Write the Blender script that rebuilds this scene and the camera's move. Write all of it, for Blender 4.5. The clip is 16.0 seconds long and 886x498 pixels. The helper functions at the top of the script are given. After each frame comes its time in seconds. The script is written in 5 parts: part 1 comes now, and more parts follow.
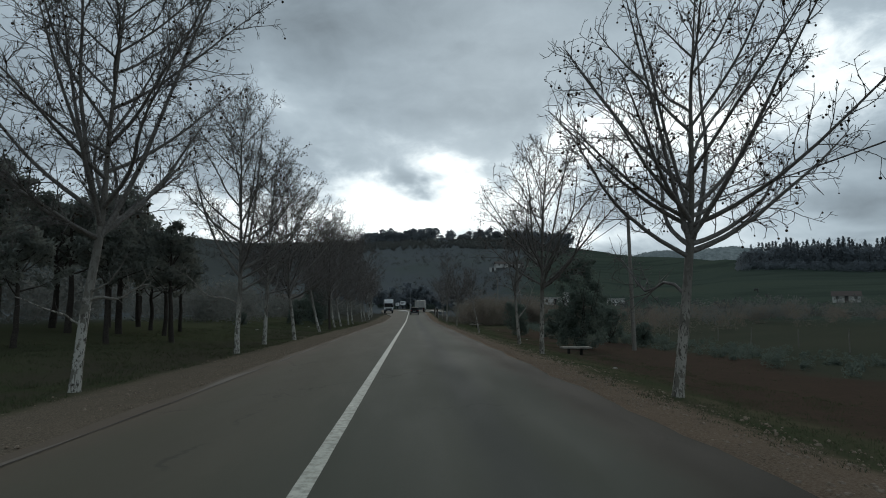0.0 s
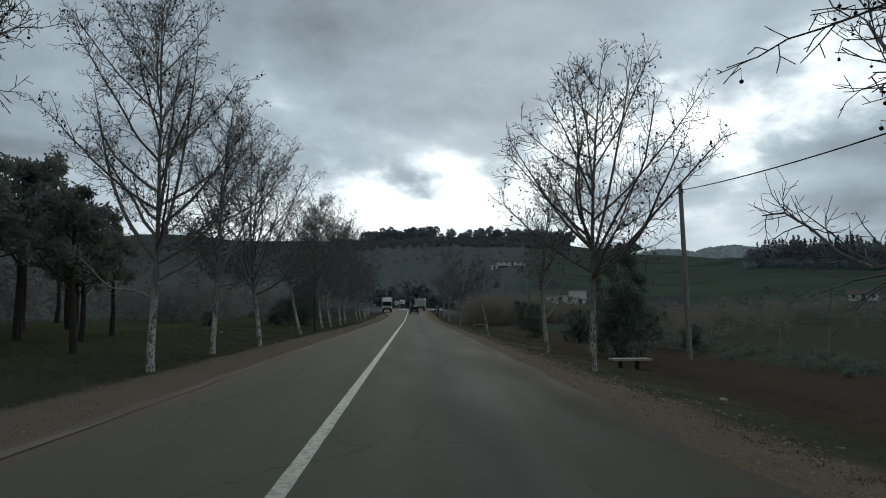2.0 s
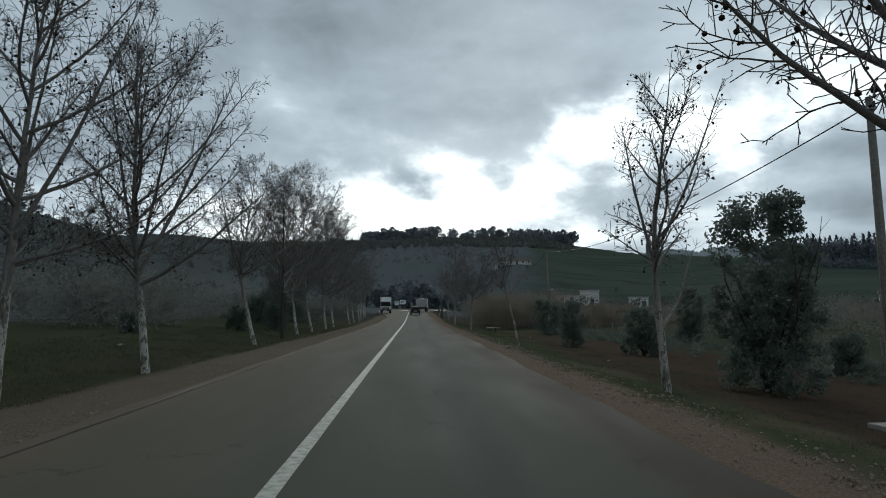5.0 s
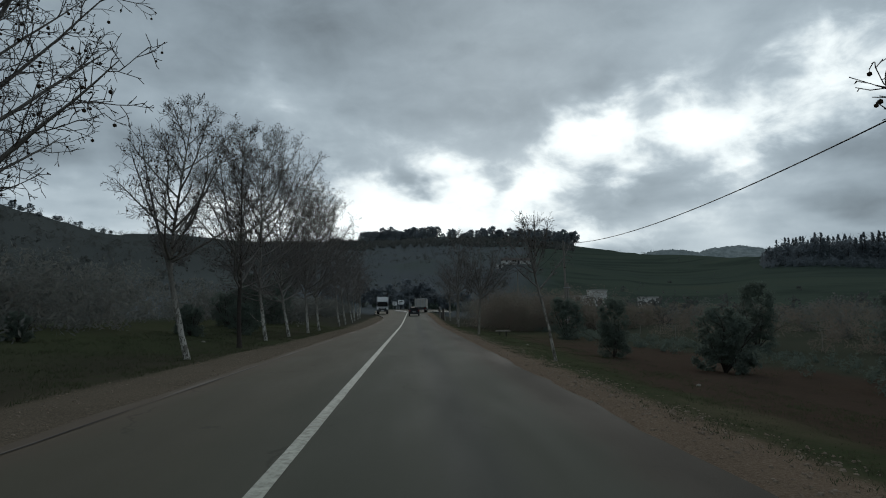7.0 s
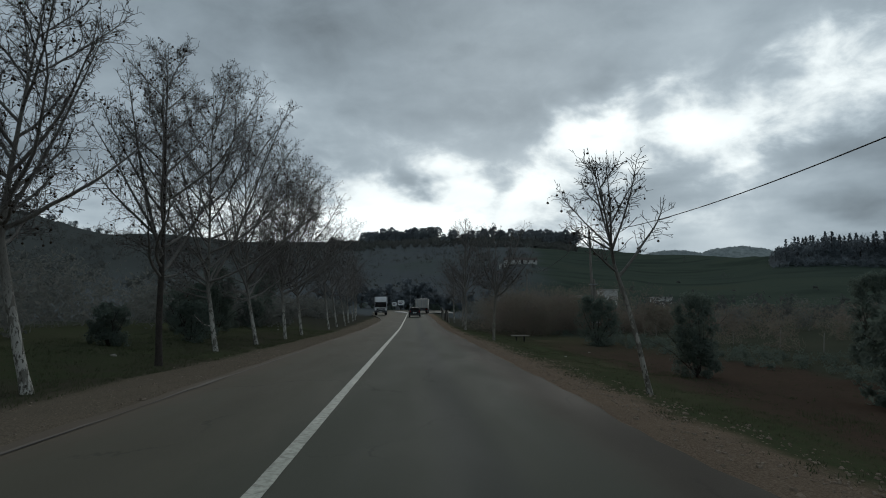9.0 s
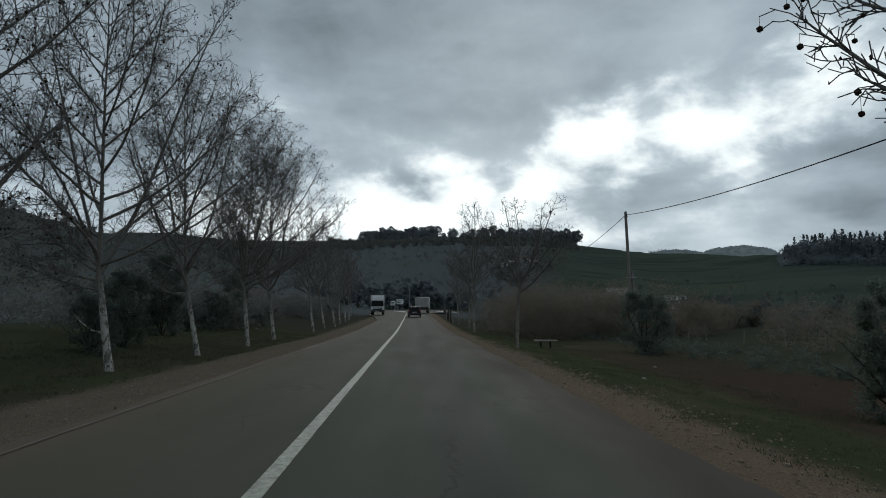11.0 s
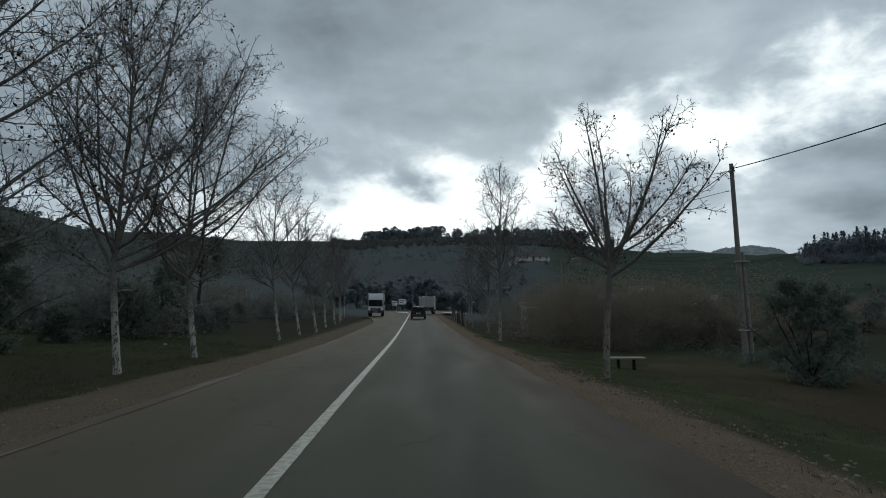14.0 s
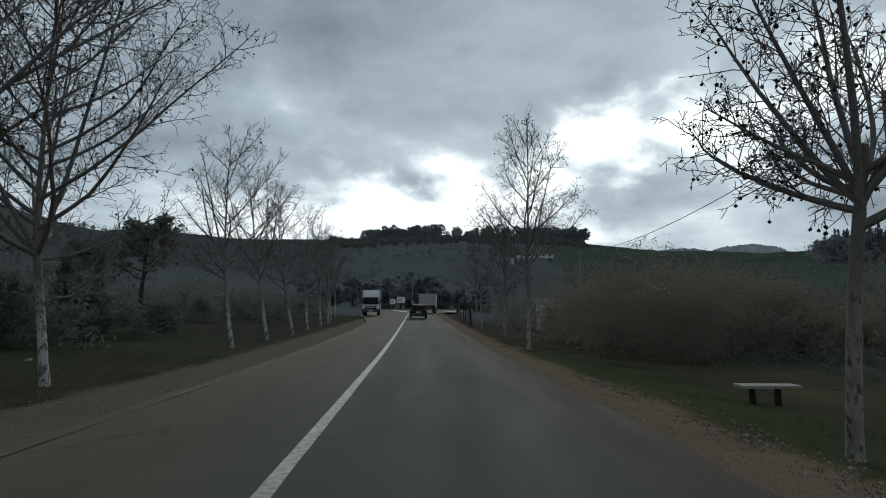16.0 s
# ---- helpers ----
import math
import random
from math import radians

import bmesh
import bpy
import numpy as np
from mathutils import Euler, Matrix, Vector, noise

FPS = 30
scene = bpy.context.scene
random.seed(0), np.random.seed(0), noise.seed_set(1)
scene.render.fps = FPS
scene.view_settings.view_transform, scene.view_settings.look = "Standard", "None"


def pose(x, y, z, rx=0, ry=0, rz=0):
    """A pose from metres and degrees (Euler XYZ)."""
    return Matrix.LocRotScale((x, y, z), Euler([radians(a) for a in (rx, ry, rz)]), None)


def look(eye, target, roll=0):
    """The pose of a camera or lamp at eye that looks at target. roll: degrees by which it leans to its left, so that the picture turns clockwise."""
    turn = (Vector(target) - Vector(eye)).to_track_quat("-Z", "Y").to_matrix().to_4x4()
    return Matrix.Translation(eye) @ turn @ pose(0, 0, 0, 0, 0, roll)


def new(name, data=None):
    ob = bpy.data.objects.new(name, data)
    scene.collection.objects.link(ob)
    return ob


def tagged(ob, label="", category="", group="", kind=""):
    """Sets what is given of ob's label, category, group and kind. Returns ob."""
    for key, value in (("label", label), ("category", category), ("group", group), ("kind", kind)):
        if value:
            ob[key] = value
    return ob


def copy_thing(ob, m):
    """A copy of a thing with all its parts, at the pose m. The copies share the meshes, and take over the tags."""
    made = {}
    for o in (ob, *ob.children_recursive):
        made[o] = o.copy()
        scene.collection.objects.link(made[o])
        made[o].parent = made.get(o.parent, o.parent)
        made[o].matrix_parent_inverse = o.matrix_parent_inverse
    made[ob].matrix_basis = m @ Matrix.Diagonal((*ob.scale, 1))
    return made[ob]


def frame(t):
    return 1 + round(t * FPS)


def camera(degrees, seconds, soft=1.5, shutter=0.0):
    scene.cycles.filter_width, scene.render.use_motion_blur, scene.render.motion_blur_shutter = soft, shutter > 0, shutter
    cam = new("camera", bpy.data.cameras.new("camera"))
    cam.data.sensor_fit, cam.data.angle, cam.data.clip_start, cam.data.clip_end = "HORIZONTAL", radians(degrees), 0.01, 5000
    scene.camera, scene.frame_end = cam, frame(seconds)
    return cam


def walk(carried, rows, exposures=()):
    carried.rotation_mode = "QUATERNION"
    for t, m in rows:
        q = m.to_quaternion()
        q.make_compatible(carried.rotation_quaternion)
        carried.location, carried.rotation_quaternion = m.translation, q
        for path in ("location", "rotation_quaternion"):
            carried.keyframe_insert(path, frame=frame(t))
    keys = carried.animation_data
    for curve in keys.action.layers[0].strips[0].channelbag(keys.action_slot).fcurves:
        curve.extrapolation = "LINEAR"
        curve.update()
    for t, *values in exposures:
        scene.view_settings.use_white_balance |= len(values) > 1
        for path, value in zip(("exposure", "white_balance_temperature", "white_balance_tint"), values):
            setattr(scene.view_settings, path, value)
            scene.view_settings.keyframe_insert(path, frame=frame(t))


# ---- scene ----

# ---- camera ----
cam = camera(70.0, 16.0, soft=1.0)
# seconds, offset from the centre line, tilt up, heading
ROWS = [
    (0.0, 0.835, 5.66, -2.78), (0.5, 0.882, 6.00, -2.95), (1.0, 0.930, 5.46, -2.95), (1.5, 0.959, 5.60, -2.64),
    (2.0, 0.988, 5.56, -2.76), (2.5, 1.017, 5.40, -2.68), (3.0, 1.025, 5.68, -2.74), (3.5, 1.033, 5.25, -2.66),
    (4.0, 1.041, 5.43, -2.54), (4.5, 1.055, 5.60, -2.58), (7.0, 1.163, 5.70, -2.70), (7.5, 1.174, 5.76, -2.71),
    (8.0, 1.180, 5.55, -2.39), (8.5, 1.185, 5.65, -2.45), (9.0, 1.188, 5.79, -2.64), (11.5, 1.175, 5.72, -2.68),
    (12.0, 1.178, 5.63, -2.56), (12.5, 1.183, 5.76, -2.67), (13.0, 1.189, 5.89, -2.43), (13.5, 1.194, 5.66, -2.38),
    (14.0, 1.196, 5.85, -2.34), (14.5, 1.185, 5.83, -2.40), (15.0, 1.170, 5.75, -2.37), (15.5, 1.154, 5.87, -2.18),
    (16.0, 1.138, 5.76, -2.40)]


def along(t):
    """Metres driven at t seconds, gently gaining speed."""
    return 1.985 + 3.4583 * t + 0.05615 * t ** 2 - 0.000995 * t ** 3


walk(cam, [(t, pose(x, along(t), 1.35, 90 + tilt, 0, head)) for t, x, tilt, head in ROWS],
     [(0.0, 0.58), (0.5, 0.73), (1.0, 0.77), (1.5, 0.71), (2.0, 0.61), (2.5, 0.50), (3.0, 0.51), (3.5, 0.63), (4.0, 0.72), (4.7, 0.72), (6.8, 0.39), (9.2, 0.31), (11.5, 0.41), (13.0, 0.40), (14.0, 0.46), (16.0, 0.57)])

# ---- sky and light ----
SUN_AZ, SUN_EL = 9.0, 24.0


def heading(az, el):
    """Unit vector az degrees right of the road's direction and el degrees up."""
    a, e = radians(az), radians(el)
    return Vector((math.sin(a) * math.cos(e), math.cos(a) * math.cos(e), math.sin(e)))


class Nodes:
    """Short-hand for a node tree."""

    def __init__(self, tree):
        self.t = tree
        tree.nodes.clear()

    def add(self, kind, **inputs):
        n = self.t.nodes.new(kind)
        if "p_operation" in inputs:
            n.operation = inputs["p_operation"]
        if "p_use_clamp" in inputs:
            n.use_clamp = inputs["p_use_clamp"]
        if "p_interpolation_type" in inputs:
            n.interpolation_type = inputs["p_interpolation_type"]
        if "p_feature" in inputs:
            n.feature = inputs["p_feature"]
        for key, value in inputs.items():
            if not key.startswith("p_"):
                self.plug(n, key, value)
        return n

    def plug(self, n, key, value):
        slot = n.inputs[int(key[1:])] if key[0] == "i" and key[1:].isdigit() else n.inputs[key.replace("_", " ")]
        if isinstance(value, bpy.types.NodeSocket):
            self.t.links.new(value, slot)
        else:
            slot.default_value = value

    def math(self, op, a, b=0.0, c=0.0, clamp=False):
        return self.add("ShaderNodeMath", p_operation=op, p_use_clamp=clamp, i0=a, i1=b, i2=c).outputs[0]

    def vec(self, op, a, b=(0, 0, 0), out=0):
        return self.add("ShaderNodeVectorMath", p_operation=op, i0=a, i1=b).outputs[out]

    def noise(self, vector, scale, detail=4.0, rough=0.55, distort=0.0):
        return self.add("ShaderNodeTexNoise", Vector=vector, Scale=scale, Detail=detail, Roughness=rough, Distortion=distort).outputs[0]

    def ramp(self, fac, a, b, lo=0.0, hi=1.0, smooth=True):
        return self.add("ShaderNodeMapRange", p_interpolation_type="SMOOTHSTEP" if smooth else "LINEAR",
                        i0=fac, i1=a, i2=b, i3=lo, i4=hi).outputs[0]

    def mix(self, fac, a, b, blend="MIX"):
        n = self.t.nodes.new("ShaderNodeMix")
        n.data_type, n.blend_type = "RGBA", blend
        for slot, value in ((n.inputs[0], fac), (n.inputs[6], a), (n.inputs[7], b)):
            if isinstance(value, bpy.types.NodeSocket):
                self.t.links.new(value, slot)
            else:
                slot.default_value = value if isinstance(value, float) else (*value[:3], 1.0)
        return n.outputs[2]


def make_sky():
    """Broken overcast: grey-blue cloud with bright thin places round the hidden sun."""
    world = bpy.data.worlds.new("overcast_sky")
    scene.world = world
    world.use_nodes = True
    n = Nodes(world.node_tree)
    d = n.vec("NORMALIZE", n.add("ShaderNodeTexCoord").outputs["Generated"])
    xyz = n.add("ShaderNodeSeparateXYZ", Vector=d).outputs
    rise = n.math("ADD", n.math("MAXIMUM", xyz[2], 0.0), 0.16)
    plane = n.add("ShaderNodeCombineXYZ", X=n.math("DIVIDE", xyz[0], rise), Y=n.math("DIVIDE", xyz[1], rise), Z=0.37).outputs[0]
    big = n.noise(plane, 0.75, 2.0, 0.45, 0.3)
    mid = n.noise(n.vec("MULTIPLY", plane, (0.8, 1.0, 1.0)), 2.0, 3.5, 0.45, 0.15)
    puff = n.noise(n.vec("MULTIPLY", d, (1.0, 1.0, 1.7)), 11.0, 7.0, 0.58, 0.25)
    cloud = n.math("ADD", n.math("MULTIPLY", n.math("SUBTRACT", big, 0.5), 1.3),
                   n.math("ADD", n.math("MULTIPLY", n.math("SUBTRACT", mid, 0.5), 1.1), n.math("MULTIPLY", n.math("SUBTRACT", puff, 0.5), 0.5)))
    level = n.math("MULTIPLY", n.math("ADD", 1.0, n.math("MULTIPLY", cloud, 1.32)), 0.230)
    low = n.math("EXPONENT", n.math("MULTIPLY", n.math("MAXIMUM", xyz[2], 0.0), -9.0))
    level = n.math("ADD", level, n.math("MULTIPLY", n.math("MULTIPLY", low, n.math("ADD", 0.7, cloud)), 0.30))
    # thin places in the cloud: az, el, weight, width in degrees
    warp = n.add("ShaderNodeTexNoise", Vector=n.vec("MULTIPLY", d, (1.0, 1.0, 1.6)), Scale=7.0, Detail=4.0, Roughness=0.55).outputs[1]
    bent = n.vec("NORMALIZE", n.vec("ADD", d, n.vec("MULTIPLY", n.vec("SUBTRACT", warp, (0.5, 0.5, 0.5)), (0.16, 0.10, 0.11))))
    thin = None
    for az, el, weight, wide in SKY_BREAKS:
        dot = n.vec("DOT_PRODUCT", bent, heading(az, el), out=1)
        lobe = n.math("MULTIPLY", n.math("EXPONENT", n.math("DIVIDE", n.math("SUBTRACT", dot, 1.0), radians(wide) ** 2)), weight)
        thin = lobe if thin is None else n.math("ADD", thin, lobe)
    ragged = n.math("ADD", thin, n.math("ADD", n.math("MULTIPLY", n.math("SUBTRACT", puff, 0.5), 2.5), n.math("MULTIPLY", n.math("SUBTRACT", mid, 0.5), 0.8)))
    opened = n.math("MULTIPLY", n.ramp(ragged, 0.35, 1.25), n.ramp(thin, 0.02, 0.65))
    level = n.math("ADD", level, n.math("MULTIPLY", opened, 0.33))
    level = n.math("ADD", level, n.math("MULTIPLY", n.math("MINIMUM", thin, 1.3), 0.26))
    level = n.math("MAXIMUM", level, 0.06)
    tint = n.mix(n.ramp(level, 0.18, 0.8), (0.778, 0.968, 1.112), (0.915, 1.0, 1.02))
    bright = n.vec("SCALE", tint)
    node = bright.node
    n.t.links.new(level, node.inputs["Scale"])
    haze = n.add("ShaderNodeTexSky")
    haze.sky_type, haze.sun_disc, haze.sun_elevation, haze.sun_rotation = "NISHITA", False, radians(SUN_EL), radians(SUN_AZ)
    clear = n.add("ShaderNodeBackground", Color=haze.outputs[0], Strength=0.001)
    cover = n.add("ShaderNodeBackground", Color=bright, Strength=1.0)
    both = n.add("ShaderNodeAddShader", i0=clear.outputs[0], i1=cover.outputs[0])
    n.add("ShaderNodeOutputWorld", Surface=both.outputs[0])


SKY_BREAKS = [(-0.8, 11.9, -0.40, 0.7), (-9.5, 7.2, 0.66, 4.2), (-16.0, 7.0, 0.52, 4.6), (-23.0, 7.0, 0.20, 4.6), (-31.0, 8.3, 0.42, 2.7),
              (-4.2, 7.6, 0.72, 2.9), (0.8, 8.0, 0.80, 2.8), (6.0, 8.3, 0.62, 3.0), (12.5, 8.0, 0.40, 3.2), (20.0, 7.6, 0.20, 3.2), (27.0, 7.2, 0.12, 3.4),
              (1.4, 11.0, 0.25, 1.0), (3.6, 11.7, 0.62, 1.15), (6.2, 11.0, 0.55, 1.2), (10.6, 10.9, 0.50, 1.4), (8.5, 13.6, 0.22, 2.6), (13.2, 12.6, 0.30, 2.4),
              (16.4, 16.0, 0.82, 1.9), (18.6, 17.6, 0.50, 1.4), (14.6, 14.6, 0.28, 1.4), (19.2, 11.8, 0.50, 1.1), (23.4, 15.6, 0.88, 1.9), (26.0, 14.2, 0.40, 1.6),
              (28.8, 12.8, 0.72, 1.7), (31.5, 15.5, 0.34, 2.4), (34.5, 17.6, 0.52, 3.0), (37.0, 21.0, 0.34, 3.4), (42.0, 18.5, 0.45, 4.5), (-13.0, 19.0, 0.4, 1.4), (24.0, 20.0, 0.18, 3.0),
              (2.0, 9.0, 0.22, 8.0), (15.0, 11.5, 0.20, 7.0), (28.0, 12.5, 0.13, 5.5)]
make_sky()

sun = new("sun", bpy.data.lights.new("sun", "SUN"))
sun.data.energy, sun.data.angle, sun.data.color = 0.5, radians(25), (1.0, 0.97, 0.92)
sun.matrix_world = look(heading(SUN_AZ, SUN_EL) * 100, (0, 0, 0))


# ---- materials ----
def surface(name, colours, scale=1.0, rough=0.85, bump=0.3, bump_scale=None, metal=0.0, extra=None, spec=0.4):
    """Procedural surface: three colours mixed by noise at two scales in metres, with fine relief."""
    m = bpy.data.materials.new(name)
    m.use_nodes = True
    n = Nodes(m.node_tree)
    where = n.add("ShaderNodeTexCoord").outputs["Object"]
    where = n.add("ShaderNodeNewGeometry").outputs["Position"] if extra == "world" else where
    a, b, c = (list(colours) * 3)[:3] if len(colours) < 3 else colours[:3]
    coarse = n.ramp(n.noise(where, 0.35 * scale, 5, 0.6, 0.4), 0.32, 0.68)
    fine = n.ramp(n.noise(where, 4.5 * scale, 6, 0.65), 0.35, 0.7)
    colour = n.mix(fine, n.mix(coarse, a, b), c)
    grain = n.noise(where, (bump_scale or 14.0) * scale, 5, 0.6)
    relief = n.add("ShaderNodeBump", Strength=bump, Distance=0.02 / max(scale, 0.05), Height=grain)
    r = n.ramp(fine, 0, 1, max(rough - 0.1, 0.02), min(rough + 0.1, 1.0))
    p = n.add("ShaderNodeBsdfPrincipled", Base_Color=colour, Roughness=r, Metallic=metal, Normal=relief.outputs[0])
    p.inputs["Specular IOR Level"].default_value = spec
    n.add("ShaderNodeOutputMaterial", Surface=p.outputs[0])
    return m


def leaves(name, a, b, c):
    """Foliage, varied from leaf to leaf, letting some light through."""
    m = bpy.data.materials.new(name)
    m.use_nodes = True
    n = Nodes(m.node_tree)
    rnd = n.add("ShaderNodeNewGeometry").outputs["Random Per Island"]
    where = n.add("ShaderNodeNewGeometry").outputs["Position"]
    colour = n.mix(rnd, n.mix(n.ramp(n.noise(where, 0.5, 3), 0.35, 0.65), a, b), c)
    p = n.add("ShaderNodeBsdfPrincipled", Base_Color=colour, Roughness=0.75)
    p.inputs["Specular IOR Level"].default_value = 0.05
    tl = n.add("ShaderNodeBsdfTranslucent", Color=colour)
    mixed = n.add("ShaderNodeMixShader", Fac=0.48, i1=p.outputs[0], i2=tl.outputs[0])
    n.add("ShaderNodeOutputMaterial", Surface=mixed.outputs[0])
    return m


def ground_material():
    """Verge: compacted gravel by the road, thin grass past it, bare red-brown soil and rough pasture beyond, hillsides
    paled by painted haze.
    """
    m = bpy.data.materials.new("verge_and_fields")
    m.use_nodes = True
    n = Nodes(m.node_tree)
    pos = n.add("ShaderNodeNewGeometry").outputs["Position"]
    xyz = n.add("ShaderNodeSeparateXYZ", Vector=pos).outputs
    n_big = n.noise(pos, 0.13, 5, 0.6, 0.5)
    n_mid = n.noise(pos, 0.9, 6, 0.65, 0.4)
    n_fine = n.noise(pos, 9.0, 6, 0.7)
    n_grit = n.noise(pos, 38.0, 4, 0.7)
    n_far = n.noise(pos, 0.012, 6, 0.62, 0.6)
    wob = n.math("ADD", n.math("MULTIPLY", n.math("SUBTRACT", n_mid, 0.5), 2.6), n.math("MULTIPLY", n.math("SUBTRACT", n_big, 0.5), 2.4))
    right = n.math("ADD", xyz[0], wob)
    rim = n.math("MULTIPLY", wob, 0.30)
    left = n.math("SUBTRACT", n.math("MULTIPLY", xyz[0], -1.0), wob)
    gravel = n.mix(n.ramp(n_grit, 0.35, 0.7), n.mix(n.ramp(n_mid, 0.3, 0.7), (0.160, 0.114, 0.080), (0.120, 0.089, 0.065)), (0.25, 0.195, 0.146))
    grass = n.mix(n.ramp(n_fine, 0.3, 0.7), n.mix(n.ramp(n_mid, 0.3, 0.7), (0.048, 0.066, 0.031), (0.060, 0.078, 0.037)), (0.074, 0.072, 0.046))
    pasture = n.mix(n.ramp(n_mid, 0.3, 0.7), n.mix(n.ramp(n_far, 0.4, 0.6), (0.057, 0.074, 0.060), (0.070, 0.088, 0.065)), (0.060, 0.077, 0.062))
    soil = n.mix(n.ramp(n_fine, 0.3, 0.75), n.mix(n.ramp(n_mid, 0.3, 0.7), (0.080, 0.057, 0.044), (0.095, 0.066, 0.050)), (0.062, 0.049, 0.038))
    # haze over the hillsides is mixed into far, as into pasture and wooded
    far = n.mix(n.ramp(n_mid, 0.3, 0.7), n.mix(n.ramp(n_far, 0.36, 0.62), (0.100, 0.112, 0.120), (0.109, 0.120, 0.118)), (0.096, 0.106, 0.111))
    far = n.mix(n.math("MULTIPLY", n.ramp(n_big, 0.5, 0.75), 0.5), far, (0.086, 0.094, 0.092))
    bands = n.noise(n.vec("MULTIPLY", pos, (0.006, 0.02, 0.16)), 1.0, 6, 0.62, 0.6)
    pasture = n.mix(n.math("MULTIPLY", n.ramp(bands, 0.46, 0.62), 0.75), pasture, (0.040, 0.053, 0.043))
    pasture = n.mix(n.math("MULTIPLY", n.ramp(bands, 0.44, 0.32), 0.6), pasture, (0.076, 0.085, 0.062))
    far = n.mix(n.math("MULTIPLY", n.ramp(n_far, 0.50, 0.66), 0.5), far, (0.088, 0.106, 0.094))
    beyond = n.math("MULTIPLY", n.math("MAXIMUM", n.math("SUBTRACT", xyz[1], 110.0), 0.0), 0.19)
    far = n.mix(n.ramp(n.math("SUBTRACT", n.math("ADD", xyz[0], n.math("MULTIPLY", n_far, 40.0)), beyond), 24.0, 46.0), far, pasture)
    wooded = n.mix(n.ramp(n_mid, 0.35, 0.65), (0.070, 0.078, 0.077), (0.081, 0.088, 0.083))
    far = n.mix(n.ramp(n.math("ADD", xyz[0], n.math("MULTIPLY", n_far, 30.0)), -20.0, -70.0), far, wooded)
    c = n.mix(n.math("MULTIPLY", n.ramp(n.math("ADD", xyz[0], rim), 4.9, 5.5), n.ramp(n_big, 0.34, 0.52, 0.6, 1.0)), gravel, grass)
    c = n.mix(n.math("MULTIPLY", n.ramp(n.math("SUBTRACT", right, n.ramp(xyz[1], 40.0, 70.0, -0.6, 1.2)), 6.9, 8.4), n.ramp(n.math("ADD", xyz[1], wob), 92.0, 60.0, 0.25, 1.0)), c, soil)
    meadow = n.mix(n.ramp(n_fine, 0.3, 0.7), n.mix(n.ramp(n_big, 0.35, 0.65), (0.050, 0.062, 0.042), (0.066, 0.072, 0.050)), (0.070, 0.068, 0.052))
    c = n.mix(n.ramp(n.math("ADD", right, n.math("MULTIPLY", n.math("SUBTRACT", n_big, 0.5), 3.0)), 13.6, 15.2), c, meadow)
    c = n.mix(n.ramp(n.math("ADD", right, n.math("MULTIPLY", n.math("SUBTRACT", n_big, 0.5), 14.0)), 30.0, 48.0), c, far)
    fallen = n.math("MULTIPLY", n.ramp(n.math("ADD", n_big, n.math("MULTIPLY", n_mid, 0.4)), 0.56, 0.76), n.ramp(left, 9.5, 6.5, 0.25, 0.8))
    lawn = n.mix(fallen, grass, n.mix(n_fine, (0.060, 0.053, 0.041), (0.086, 0.074, 0.056)))
    dirt = n.mix(n.ramp(n_grit, 0.35, 0.7), n.mix(n.ramp(n_mid, 0.3, 0.7), (0.128, 0.104, 0.078), (0.098, 0.083, 0.063)), (0.21, 0.175, 0.135))
    c = n.mix(n.ramp(xyz[0], -1.0, -2.0), c, dirt)
    c = n.mix(n.ramp(n.math("SUBTRACT", n.math("MULTIPLY", xyz[0], -1.0), rim), 4.8, 5.7), c, lawn)
    litter = n.mix(n.ramp(n_fine, 0.3, 0.7), (0.050, 0.049, 0.042), (0.066, 0.061, 0.050))
    c = n.mix(n.math("MULTIPLY", n.ramp(n.math("ADD", xyz[1], n.math("MULTIPLY", wob, 3.0)), 86.0, 108.0), n.math("MULTIPLY", n.ramp(n.math("ABSOLUTE", right), 4.8, 6.4), 0.85)), c, litter)
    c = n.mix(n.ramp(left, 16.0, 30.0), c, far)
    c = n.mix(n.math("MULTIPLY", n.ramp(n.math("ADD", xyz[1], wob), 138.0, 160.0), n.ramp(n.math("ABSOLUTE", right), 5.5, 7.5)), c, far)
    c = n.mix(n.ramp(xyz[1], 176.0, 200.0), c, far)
    relief = n.add("ShaderNodeBump", Strength=0.8, Distance=0.05, Height=n.math("ADD", n_fine, n.math("MULTIPLY", n_grit, 0.5)))
    p = n.add("ShaderNodeBsdfPrincipled", Base_Color=c, Roughness=0.95, Normal=relief.outputs[0])
    p.inputs["Specular IOR Level"].default_value = 0.0
    n.add("ShaderNodeOutputMaterial", Surface=p.outputs[0])
    return m


